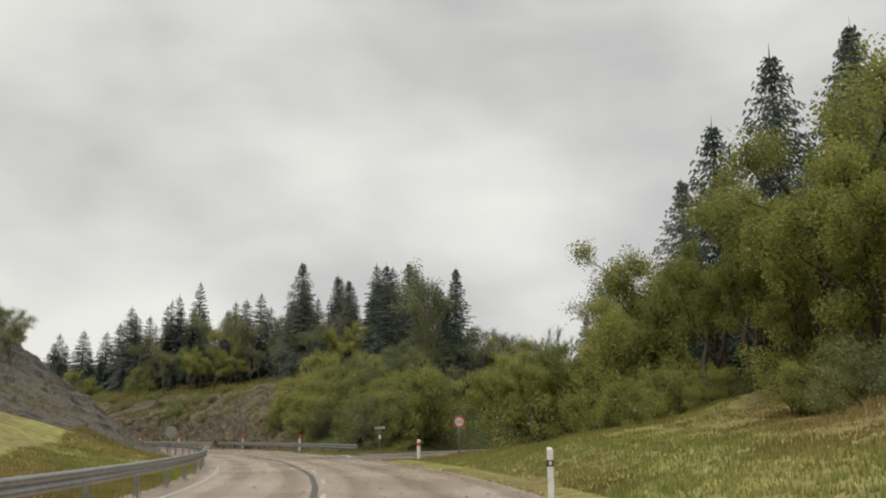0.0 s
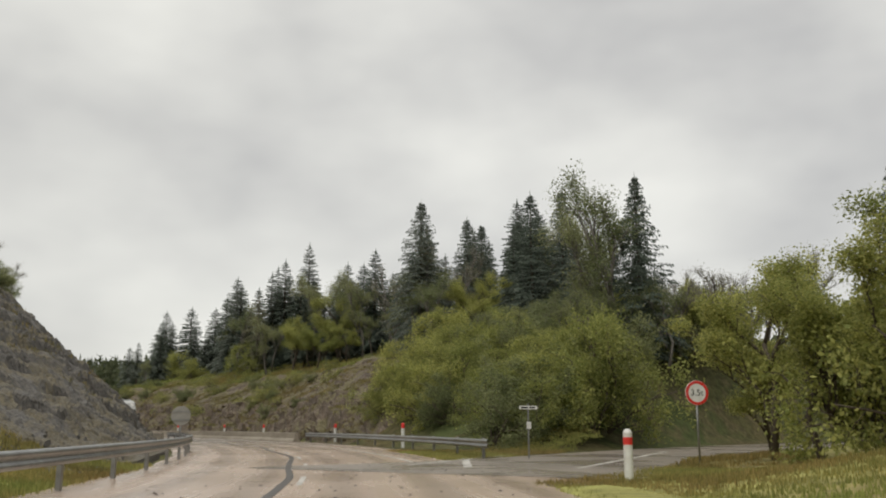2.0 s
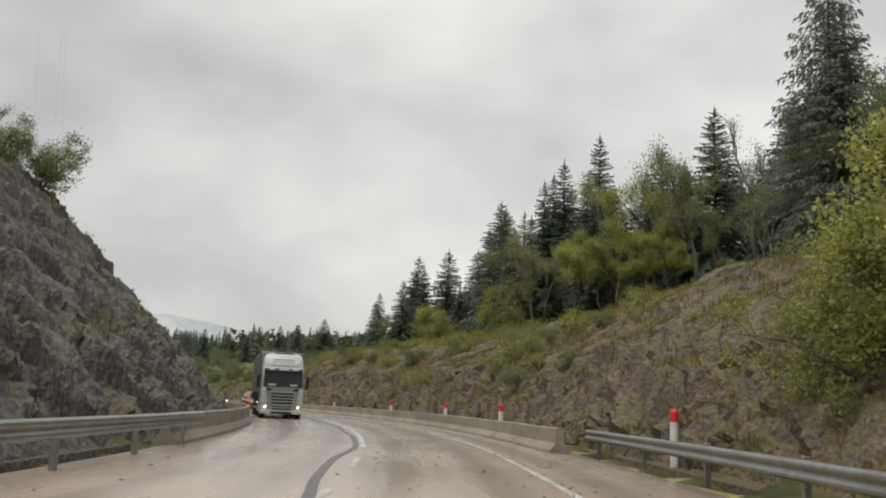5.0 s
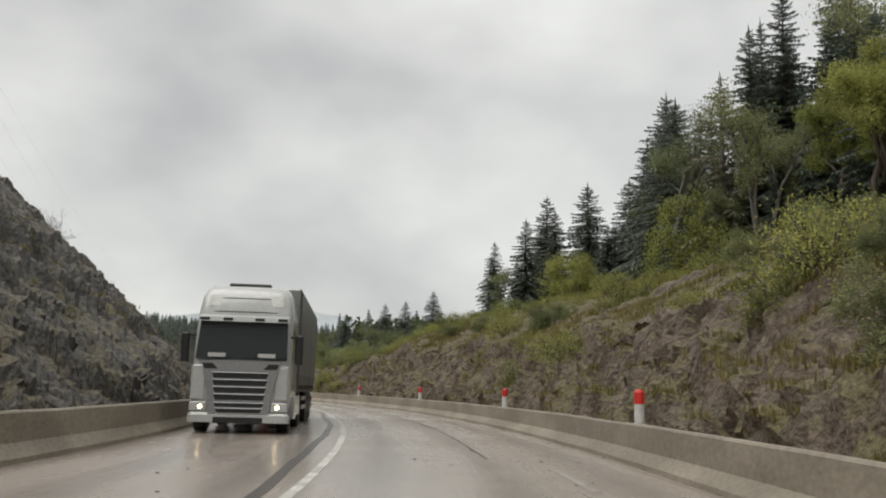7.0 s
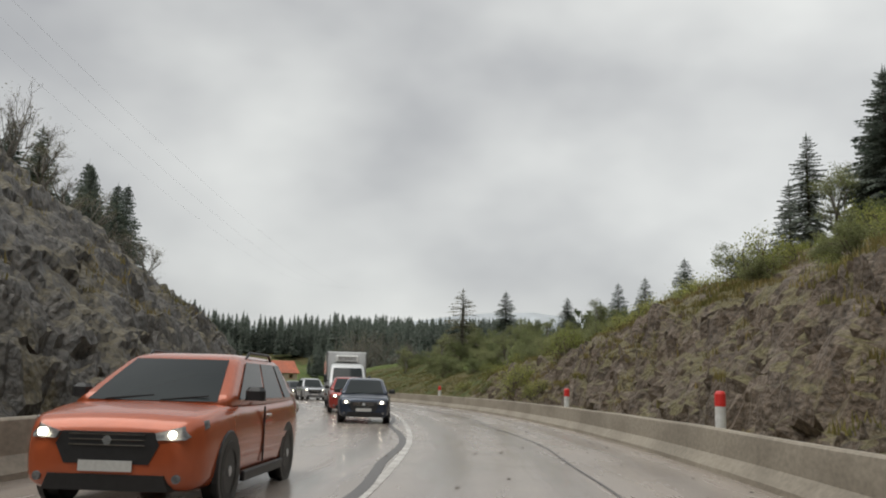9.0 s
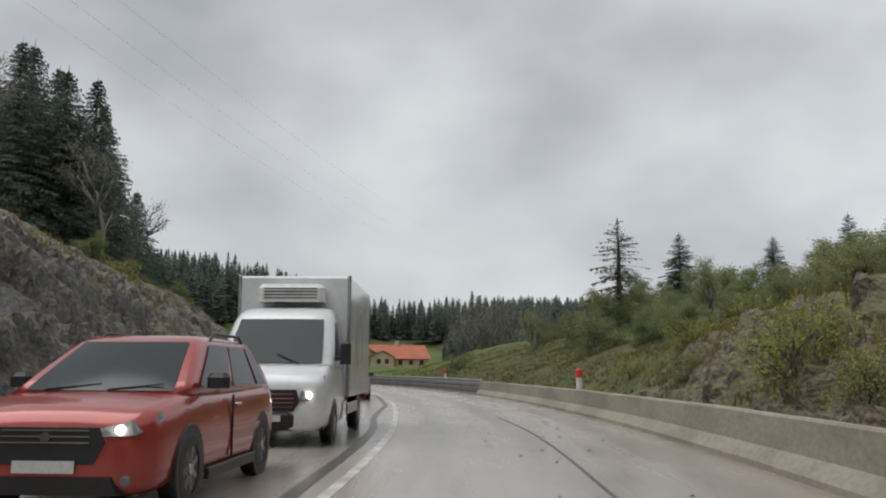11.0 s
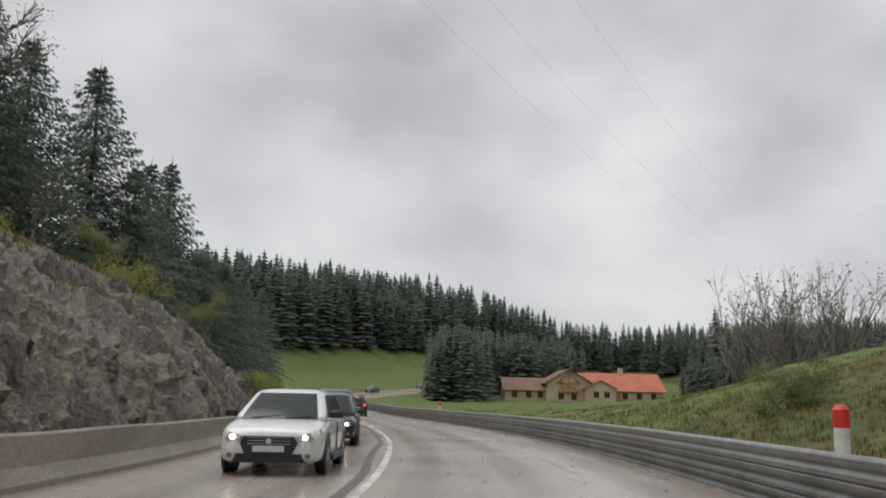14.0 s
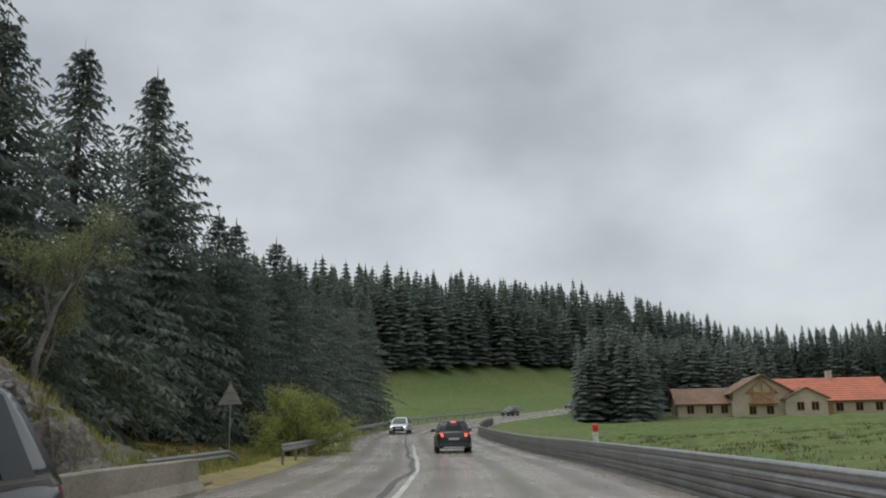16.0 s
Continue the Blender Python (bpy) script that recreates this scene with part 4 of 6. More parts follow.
# spruces of the wood above the outside of the bend, then those beyond the meadow and over the left cutting: place and height of the tip
TIPS = [(-18.7, 113.7, 24.6, 0), (1.3, 86.6, 18.3, 1), (-4.2, 105.1, 22.6, 1), (-6.9, 104.0, 22.2, 0), (-14.4, 116.8, 23.2, 1), (-13, 118, 22.8, 0), (-41.5, 146.4, 27.6, 0), (-57.4, 158.6, 25.1, 2), (-44.7, 145.5, 25.2, 1),
        (-76.5, 172.6, 21.8, 0), (-71.4, 171.9, 22.4, 2), (-74, 170, 19.5, 1), (-79.5, 177, 20.5, 2), (-66.5, 171, 22.0, 2), (-61, 163, 22.6, 0), (-55.2, 155.1, 23.2, 2), (-46.6, 145.3, 23.2, 3), (-55.1, 162, 23.9, 1), (-46.7, 147.9, 24.6, 3), (-69.4, 157.3, 15.9, 1), (-8.5, 111, 21.0, 2)]
TIPS += [(-138.2, 195.8, 14.3, 2), (15.4, 79.6, 16.8, 0), (19.5, 117.2, 17.7, 0), (15.5, 47.3, 19.4, 2), (18.1, 44.6, 22.6, 0), (15.1, 52.7, 17.7, 0), (17.8, 35, 19.4, 2), (19.5, 39, 20.5, 1),
         (-110.0, 196.5, 15.9, 2), (-123.9, 206.7, 16.0, 0), (-131.7, 200.7, 13.4, 2), (-129.9, 208.4, 15.9, 0)]
TIPS += [(-180.1, 148.7, 24.4, 0), (-172, 146.4, 22.5, 2), (-198.5, 152, 22.8, 0), (-188.7, 151.5, 19.9, 3), (-202, 151.5, 18.5, 2), (-205, 154.5, 15.5, 2), (-166, 143, 21.0, 0), (-216.7, 156.5, 16.4, 0), (-208.7, 154.9, 16.0, 2), (-226, 157, 16.5, 1),
         (-234, 157.9, 16.8, 0), (-246, 159, 17.5, 2), (-181, 151.5, 17.5, 2), (-258, 161, 19, 0), (-152.5, 149.8, 16.3, 1), (-132.9, 141.9, 16.6, 0), (-131, 143.6, 16.4, 1)]
for x, y, top, k in TIPS:
    if x < -150 or x > -20:
        set_tree("fine%d" % (k % 2), x, y, top, group="roadside spruces", broad=1.22 if x < -150 else 0.95)
    else:
        set_tree("spruce%d" % k, x, y, top, group="roadside spruces", broad=0.85 if x > -50 else 1.08)
set_tree("larch", -125.2, 178.3, 12.1, broad=1.45)
for kind, x, y, top in (("broad0", 12.6, 34.3, 12.9), ("broad1", 13.9, 31.3, 12.6), ("broad2", 11.6, 43.9, 11.3), ("broad0", 11.6, 37, 10.2), ("dull0", 11.3, 53.9, 12.0), ("broad1", 14.8, 27.8, 14.8), ("broad2", 13.1, 25.5, 9.6),
                        ("bud0", 9.7, 79.7, 11.4), ("bud1", 6.4, 84.7, 11.8), ("bud0", 10.2, 92.4, 12.8), ("bud1", 6.6, 92, 12.3), ("dull0", 0.0, 85.4, 18.6), ("dull0", -1.2, 88.5, 17.2), ("bud0", 8.6, 88.3, 11.4), ("dull0", -71.2, 156, 11.9), ("bud1", -126.4, 144.8, 14.1),
                        ("dull0", -166.5, 152.5, 10.4), ("dull0", -174.0, 156.3, 8.0), ("shrub0", -195.5, 160.6, 4.0), ("shrub0", -198.5, 161.2, 3.6), ("twigs", -140, 181.5, 7.2), ("twigs", -142, 183, 7.0)):
    set_tree(kind, x, y, top)


def scatter(n, s0, s1, d0, d1, kinds, tops, group="", least=2.2):
    """Trees strewn along a stretch of roadside, never closer than least."""
    done = []
    for _ in range(n * 4):
        s, d = random.uniform(s0, s1), random.uniform(d0, d1)
        p = on_road(s, d, 0)
        if all((p[0] - a) ** 2 + (p[1] - b) ** 2 > least ** 2 for a, b in done):
            if side_gap(np.array([p[0]]), np.array([p[1]]))[0] < 5.5:
                continue
            done.append((p[0], p[1]))
            z = ground_z(p[0], p[1])
            set_tree(random.choice(kinds), p[0], p[1], z + random.uniform(*tops), group=group, z=z)
        if len(done) >= n:
            break


SP = ["spruce0", "spruce1", "spruce2", "spruce0", "spruce3"]
scatter(30, 100, 148, -46, -25, SP, (11, 16), "roadside spruces")
scatter(18, 148, 184, -44, -23, SP, (6, 10), "roadside spruces")
scatter(36, 98, 150, -34, -21, ["dull0", "bud0", "larch", "spruce1", "spruce0"], (9, 12.8))
scatter(20, 92, 150, -25, -17, ["dull0", "broad0", "broad1", "dull0"], (4, 8.5))
scatter(16, 130, 178, -27, -20, ["spruce1", "shrub0", "dull0", "spruce3"], (3, 8))
scatter(34, 66, 108, -46, -26, ["dull0", "bud0", "bud1", "broad0"], (4, 6.5))
scatter(28, 20, 64, -60, -30, ["bud0", "dull0", "bud1", "spruce0", "dull0"], (7, 11))
scatter(30, -10, 33, -30, -15.5, ["broad0", "broad1", "broad2"], (5, 8.5))
scatter(22, -10, 56, -48, -26, SP, (13, 19), "roadside spruces")
scatter(16, 36, 56, -20, -13.5, ["broad0", "broad2", "shrub0"], (5, 7.5), least=1.8)
scatter(18, 10, 42, -20, -13.5, ["shrub0", "shrub1", "shrub0"], (1.6, 3.4), least=1.6)
scatter(40, 68, 88, -19.5, -9.6, ["shrub0", "shrub0", "shrub1"], (3.2, 4.6), least=1.5)
scatter(30, 64, 82, -38, -16, ["shrub0", "broad0", "dull0", "shrub1"], (3, 6.5), least=1.8)
scatter(26, 76, 92, -28, -14, ["shrub0", "shrub1", "dull0"], (3.4, 5.5), least=1.8)
scatter(34, 64, 120, 15.5, 22, ["shrub1", "dull0", "bud0"], (2, 3.8))
scatter(10, 165, 200, 15.5, 19, ["bud1", "twigs", "bud0"], (2, 4.2))
scatter(10, 256, 300, 15, 22, ["fine0", "fine1"], (9, 12), "roadside spruces")
scatter(44, 212, 300, 22, 42, SP, (10, 14), "roadside spruces")
scatter(36, 285, 350, 18, 48, SP, (11, 15), "roadside spruces")
scatter(10, 205, 262, 15, 22, ["bud1", "bud0", "bud1"], (4, 8.5))
scatter(12, 262, 300, 14, 19, ["shrub0", "dull0", "broad1"], (3, 7))
scatter(46, 190, 236, -34, -10.5, ["shrub1", "shrub1", "dull0", "shrub1"], (1.6, 3.2))
for x, y, up in ((5.2, 84.5, 3.2), (8.0, 88.0, 4.0), (6.5, 91.0, 4.2), (3.0, 82.0, 2.6), (9.5, 92.5, 4.5), (11.0, 95.5, 4.2), (1.0, 79.0, 2.2), (13.5, 98.0, 4.4), (4.5, 88.0, 4.0)):
    set_tree(("shrub0", "shrub1")[int(y) % 2], x - 3.4, y + 2.6, ground_z(x - 3.4, y + 2.6) + up)
scatter(24, 200, 262, -55, -30, ["shrub1", "dull0", "bud0", "dull0"], (2.5, 4.5))
scatter(22, 214, 256, 16.5, 27, ["fine0", "fine1"], (10, 14), "roadside spruces")
scatter(90, 98, 196, -17, -8, ["yellow", "yellow", "shrub1"], (0.6, 1.9), least=0.8)
scatter(14, 205, 250, 9, 16, ["yellow", "shrub1"], (0.8, 1.8), least=1.0)
for x, y in ((-166, 191.5), (-168.5, 193), (-170.5, 191), (-164, 193.5)):
    set_tree("twigs", x, y, 10.2)


# ---- far woods ----
def simple_spruce(seed):
    """A light spruce of unit height: ragged whorls of two-triangle fronds, as vertex triples."""
    r = np.random.default_rng(seed)
    T = []
    z = 0.1
    while z < 0.97:
        f = (z - 0.1) / 0.9
        reach = 0.19 * (1 - f) ** 0.75 + 0.012
        n = 7 if f < 0.6 else 5
        a0 = r.uniform(0, 6)
        for k in range(n):
            a = a0 + 2 * math.pi * k / n + r.normal(0, 0.2)
            L = reach * r.uniform(0.7, 1.25)
            d, e = np.array([math.cos(a), math.sin(a), 0]), np.array([-math.sin(a), math.cos(a), 0])
            tip = d * L + [0, 0, z - 0.32 * L]
            T += [([0, 0, z + 0.02], tip, d * L * 0.5 + e * L * 0.42 + [0, 0, z - 0.3 * L]), ([0, 0, z + 0.02], d * L * 0.5 - e * L * 0.42 + [0, 0, z - 0.3 * L], tip)]
        z += 0.052 * r.uniform(0.8, 1.2) * (1.1 - 0.4 * f)
    for k in range(3):
        a = 2.1 * k
        T.append(([0, 0, 1.02], [0.014 * math.cos(a), 0.014 * math.sin(a), 0.9], [0.014 * math.cos(a + 2), 0.014 * math.sin(a + 2), 0.9]))
    return np.array(T, float)


LIGHT = [simple_spruce(k) for k in range(6)]


def simple_broad(seed):
    """A light leafy tree of unit height: tufts of leaves round several boughs."""
    r = np.random.default_rng(seed)
    T = []
    for k in range(9):
        a, u = r.uniform(0, 6.28), r.uniform(0.1, 0.24)
        c = np.array([u * math.cos(a), u * math.sin(a), r.uniform(0.3, 0.88)])
        for j in range(22):
            p = c + r.normal(0, 0.07, 3)
            q = r.normal(0, 0.045, (3, 3))
            T.append((p + q[0], p + q[1], p + q[2]))
    T.append(([0.02, 0, -0.05], [-0.02, 0, -0.05], [0, 0, 0.6]))
    return np.array(T, float)


CLUMPS = [simple_broad(k) for k in range(5)]


def far_woods(name, places, heights, label, seed, mat="needles", shapes=None):
    r = np.random.default_rng(seed)
    shapes = shapes or LIGHT
    out = []
    for p, h in zip(places, heights):
        a, w = r.uniform(0, 6.28), h * r.uniform(0.8, 1.15)
        T = shapes[r.integers(len(shapes))]
        ca, sa = math.cos(a) * w, math.sin(a) * w
        out.append(np.stack([T[..., 0] * ca - T[..., 1] * sa + p[0], T[..., 0] * sa + T[..., 1] * ca + p[1], T[..., 2] * h + p[2]], -1).reshape(-1, 3))
    V = np.concatenate(out).astype(np.float32)
    n = len(V) // 3
    me = bpy.data.meshes.new(name)
    me.vertices.add(len(V))
    me.vertices.foreach_set("co", V.ravel())
    me.loops.add(len(V))
    me.loops.foreach_set("vertex_index", np.arange(len(V), dtype=np.int32))
    me.polygons.add(n)
    me.polygons.foreach_set("loop_start", np.arange(0, len(V), 3, dtype=np.int32))
    me.materials.append(M[mat])
    me.update(calc_edges=True)
    return tagged(part(name, me, None), label, "forest", kind="stuff")


def wood_places(n, box, seed, keep):
    r = np.random.default_rng(seed)
    x, y = r.uniform(box[0], box[1], n), r.uniform(box[2], box[3], n)
    s, d, _ = road_frame(x, y)
    ok = keep(x, y, s, d)
    x, y = x[ok], y[ok]
    return np.stack([x, y, land(x, y)], -1), r.uniform(0.75, 1.25, len(x))


def off_meadow(x, y, s, d):
    edge = np.where(y > 206 + 5 * vnoise(x / 15, x * 0, seed=9), -297, -345) + 9 * vnoise(y / 20, y * 0, seed=2)
    meadow = (x > edge) & (y > 110) & (y < 250)
    return ~meadow & (np.abs(d) > 52) & ~((s > 190) & (d < 0) & (d > -70) & (x > -300))


pl, hs = wood_places(5200, (-480, -240, 60, 420), 21, off_meadow)
hs = hs * np.where((pl[:, 0] > -330) & (pl[:, 1] > 225), 0.5, 1.0)
far_woods("far_spruce_forest", pl, (19.6 - 5.2 * smooth(pl[:, 1], 225, 330)) * hs, "dense dark spruce forest on the far hillside", 1)
pl, hs = wood_places(900, (-345, -266, 188, 232), 27, lambda x, y, s, d: (np.abs(d) > 10) & (y > 203 - 0.21 * (x + 330)) & ((x < -300) | (y < 218 - 0.29 * (x + 330))))
far_woods("far_spruce_forest", pl, 11.5 * hs, "dark spruces standing beside the farmhouse", 7)
pl, hs = wood_places(2300, (-240, 90, 215, 480), 22, lambda x, y, s, d: (np.abs(d) > 50) & ~((s > 176) & (d < 0) & (d > -125)))
far_woods("far_spruce_forest", pl[::4], 16.5 * hs[::4], "dense dark spruce forest beyond the bend", 2)
keep = np.arange(len(hs)) % 4 > 0
far_woods("far_mixed_wood", pl[keep], 15.5 * hs[keep], "hazy spring-green mixed wood beyond the bend", 5, "leaf_far", CLUMPS)
pl, hs = wood_places(1500, (-330, 30, -60, 150), 23, lambda x, y, s, d: (d > 42))
far_woods("far_spruce_forest", pl, 15 * hs, "dense dark spruce forest inside the bend", 3)
pl, hs = wood_places(1500, (-1300, 500, 300, 1500), 24, lambda x, y, s, d: (np.abs(d) > 260))
far_woods("distant_forest", pl, 22 * hs, "distant wooded ridges under low cloud", 4)
# backdrop ring of hills, its haze being only the pale paint
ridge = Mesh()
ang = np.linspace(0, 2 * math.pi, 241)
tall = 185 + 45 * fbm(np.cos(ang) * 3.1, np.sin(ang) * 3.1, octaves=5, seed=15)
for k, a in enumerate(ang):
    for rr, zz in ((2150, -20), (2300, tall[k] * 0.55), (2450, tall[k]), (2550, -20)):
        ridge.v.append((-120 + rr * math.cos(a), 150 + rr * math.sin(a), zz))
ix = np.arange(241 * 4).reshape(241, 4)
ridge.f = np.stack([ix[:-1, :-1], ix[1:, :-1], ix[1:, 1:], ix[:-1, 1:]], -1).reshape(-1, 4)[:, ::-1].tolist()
tagged(part("backdrop", ridge, "painted_haze_hill", smooth=True), "hills on the horizon with haze painted into their pale colour", "hills", kind="structure")


# ---- rough grass and tufts ----
def tufts(name, n, pick, size, label, seed, blades=7, mat="grass"):
    r = np.random.default_rng(seed)
    P = pick(r, n)
    m = Mesh()
    for x, y, z in P:
        h0 = size * r.uniform(0.6, 1.4)
        for k in range(blades):
            a, lean = r.uniform(0, 6.28), r.uniform(0.2, 0.9)
            bx, by = x + r.normal(0, 0.12), y + r.normal(0, 0.12)
            w, h = 0.018 + 0.03 * size, h0 * r.uniform(0.6, 1.2)
            ca, sa = math.cos(a), math.sin(a)
            k0 = len(m.v)
            m.v += [(bx - sa * w, by + ca * w, z - 0.05), (bx + sa * w, by - ca * w, z - 0.05), (bx + ca * h * lean * 0.6, by + sa * h * lean * 0.6, z + h)]
            m.f.append((k0, k0 + 1, k0 + 2))
    return tagged(part(name, m, mat), label, "grass", kind="stuff")


def beside(s0, s1, d0, d1):
    def pick(r, n):
        s, d = r.uniform(s0, s1, n), d0 + (d1 - d0) * r.uniform(0, 1, n) ** 1.3
        p = on_road(s, d, 0)
        ok = side_gap(p[:, 0], p[:, 1]) > 4.0
        p = p[ok]
        p[:, 2] = land(p[:, 0], p[:, 1])
        return p
    return pick


def on_rock(Q, lo, hi, flat):
    def pick(r, n):
        i, j = r.integers(4, Q.shape[0] - 4, n), r.integers(int(lo * Q.shape[1]), int(hi * Q.shape[1]) - 1, n)
        p, q = Q[i, j], Q[i, j + 1]
        rise = (q[:, 2] - p[:, 2]) / (np.hypot(q[:, 0] - p[:, 0], q[:, 1] - p[:, 1]) + 1e-4)
        keep = (vnoise(p[:, 0] / 2.2, p[:, 1] / 2.2, p[:, 2] / 1.5, 77) > flat) & (np.abs(rise) < 0.9)
        return p[keep]
    return pick


tufts("verge_grass", 30000, beside(-2, 70, -4.9, -15), 0.075, "rough olive grass on the verge", 5)
tufts("verge_grass", 14000, beside(-2, 56, 4.6, 11), 0.1, "rough green grass behind the guard rail", 6)
tufts("slope_grass", 26000, on_rock(QR, 0.08, 1.0, -0.05), 0.17, "dry yellowish grass tufts on the rock slope", 7, 7, "dry_grass")
tufts("slope_grass", 15000, on_rock(QL, 0.3, 1.0, 0.2), 0.16, "dull grass tufts on the dark rock", 8, 7, "dry_grass")
tufts("slope_grass", 6000, beside(100, 200, -15.5, -26), 0.35, "long grass under the spruces", 9)
tufts("slope_grass", 9000, beside(186, 300, -6.9, -34), 0.09, "wet brown and green grass on the low bank", 12, 7, "meadow_blades")
tufts("slope_grass", 4000, beside(186, 250, -6.9, -16), 0.12, "dead brown grass on the low bank", 13, 6, "dry_grass")
tufts("verge_grass", 2500, beside(258, 300, 6.5, 16), 0.22, "rough grass by the verge", 11)


# ---- vehicles: built pointing along +y, standing on z = 0 ----
TYRES = {}


def wheel(parent, x, y, r, width):
    """Tyre with rim, its outer side away from the middle."""
    key = (round(r, 2), round(width, 2), x > 0)
    if key not in TYRES:
        sgn = 1 if x > 0 else -1
        t, rim = Mesh(), Mesh()
        prof = [(0, 0.66), (0.02, 0.9), (0.1, 1.0), (0.9, 1.0), (0.98, 0.9), (1.0, 0.66)]
        n = 22
        rings = [[(sgn * (width * (a - 1.0)), r * b * math.cos(2 * math.pi * j / n), r * b * math.sin(2 * math.pi * j / n)) for j in range(n)] for a, b in prof]
        t.loft(rings, caps=False)
        t.disc((sgn * -0.1, 0, 0), (sgn, 0, 0), r * 0.67, 0.012, 22)
        rim.disc((sgn * -0.035, 0, 0), (sgn, 0, 0), r * 0.66, 0.02, 22, r * 0.55)
        rim.disc((sgn * -0.03, 0, 0), (sgn, 0, 0), r * 0.16, 0.03, 12)
        for k in range(7):
            a = 2 * math.pi * k / 7
            u, w = Vector((0, math.cos(a), math.sin(a))), Vector((0, -math.sin(a), math.cos(a)))
            q = [Vector((sgn * -0.02, 0, 0)) + u * (r * b) + w * c for b, c in ((0.12, -0.035), (0.58, -0.025), (0.58, 0.025), (0.12, 0.035))]
            rim.slab(q if sgn > 0 else q[::-1], 0.012)
        TYRES[key] = t.data("tyre", "rubber", False), rim.data("rim", "alloy")
    ob = part("wheel", TYRES[key][0], None, parent)
    ob.matrix_basis = pose(x, y, r)
    part("rim", TYRES[key][1], None, ob, "silver alloy rim")
    return ob


def curve(points, steps):
    """Catmull-Rom through rows of numbers."""
    p = np.array(points, float)
    p = np.vstack([2 * p[0] - p[1], p, 2 * p[-1] - p[-2]])
    out = []
    for i in range(1, len(p) - 2):
        u = np.linspace(0, 1, steps, endpoint=False)[:, None]
        out.append(0.5 * (2 * p[i] + (p[i + 1] - p[i - 1]) * u + (2 * p[i - 1] - 5 * p[i] + 4 * p[i + 1] - p[i + 2]) * u ** 2 + (3 * p[i] - p[i - 1] - 3 * p[i + 1] + p[i + 2]) * u ** 3))
    return np.vstack(out + [p[-2:-1]])


def car(label, colour, L=4.3, W=1.82, H=1.56, belt=0.60, nose=0.50, hood=0.235, screen=0.21, tail=0.08, rails=False, lights=True, rear_lit=False, category="car", shield=0.0, grille="black"):
    c = thing("car", label, category, "traffic on the road")
    w, zb = W / 2, H * belt
    yf, yr = L / 2, -L / 2
    y_hood = yf - hood * L
    gz = H * nose
    r = 0.345 if H > 1.5 else 0.32
    # y, underside, upper edge, half width
    st = curve([(yf, 0.34, gz * 0.80, 0.60), (yf - 0.04, 0.27, gz * 0.90, 0.78), (yf - 0.14, 0.22, gz * 0.985, 0.90), (yf - 0.36, 0.2, gz + (zb - gz) * 0.3, 0.965), (y_hood, 0.2, zb - 0.01, 1.0),
                (0, 0.2, zb + 0.005, 1.0), (yr + 0.75, 0.2, zb + 0.035, 1.0), (yr + 0.22, 0.24, zb + 0.03, 0.955), (yr + 0.06, 0.28, zb - 0.02, 0.89), (yr, 0.36, zb - 0.14, 0.78)], 4)
    rings = []
    for y, lo, hi, k in st:
        half = curve([(0.80, lo), (0.95, lo + 0.06), (0.995, lo + (hi - lo) * 0.3), (1.0, lo + (hi - lo) * 0.6), (0.97, lo + (hi - lo) * 0.86), (0.90, hi - 0.012), (0.74, hi + 0.008), (0.3, hi + 0.03)], 2)
        rings.append([(w * k * a, y, z) for a, z in half] + [(-w * k * a, y, z) for a, z in half[::-1]])
    part("body", Mesh().loft(rings), colour, c, smooth=True)
    ya, ya2, yb, yb2 = y_hood + 0.12, y_hood + 0.06 - screen * L, yr + 0.16, yr + tail * L + 0.22
    za, zr = zb - 0.02, H
    cab = []
    for u in (0, 0.2, 0.4, 0.6, 0.75, 0.84, 0.9, 0.94, 0.97, 0.99, 1.0):
        z = za + (zr - za) * u
        bow, turn = u ** 2.2, 1 - math.sqrt(max(0.0, 1 - (max(0, u - 0.84) / 0.16) ** 2))
        a = ya + (ya2 - ya) * (u * 0.9 + 0.1 * bow) - 0.34 * turn
        b = yb + (yb2 - yb) * (u * 0.7 + 0.3 * bow) + 0.26 * turn
        hw = w * (0.945 - 0.235 * u - 0.03 * bow - 0.24 * turn)
        half = curve([(0.0, a + 0.045), (0.5, a + 0.035), (0.84, a - 0.015), (0.975, a - 0.15), (1.0, a * 0.6 + b * 0.4), (0.975, b + 0.15), (0.84, b + 0.015), (0.4, b - 0.025), (0.0, b - 0.03)], 3)
        cab.append([(hw * k, y, z) for k, y in half] + [(-hw * k, y, z) for k, y in half[-2:0:-1]])
    part("cabin", Mesh().loft(cab), colour, c, smooth=True)

    def edge_y(u, front):
        if front:
            return ya + (ya2 - ya) * (u * 0.9 + 0.1 * u ** 2.2)
        return yb + (yb2 - yb) * (u * 0.7 + 0.3 * u ** 2.2)

    def at(side, k, v):
        """A place on the cabin's side: k from the screen to the back, v from belt to roof."""
        f, b = edge_y(v, True) - 0.17, edge_y(v, False) + 0.17
        return Vector((side * (w * (0.945 - 0.235 * v - 0.03 * v ** 2.2) + 0.004), f + (b - f) * k, za + (zr - za) * v))

    for side in (1, -1):
        for lo0, lo1, hi0, hi1 in ((0.03, 0.40, 0.06, 0.40), (0.44, 0.76, 0.44, 0.78), (0.80, 0.93, 0.82, 0.97)):
            q = [at(side, lo0, 0.1), at(side, lo1, 0.1), at(side, hi1, 0.82), at(side, hi0, 0.82)]
            part("side_window", Mesh().slab(q if side < 0 else q[::-1], 0.008), "glass", c)
        mr = part("wing_mirror", Mesh().box(-0.11, 0.11, -0.06, 0.07, 0, 0.15, 0.045), "black", c)
        mr.matrix_basis = pose(side * (w + 0.07), edge_y(0.1, True) - 0.42, zb + 0.03)
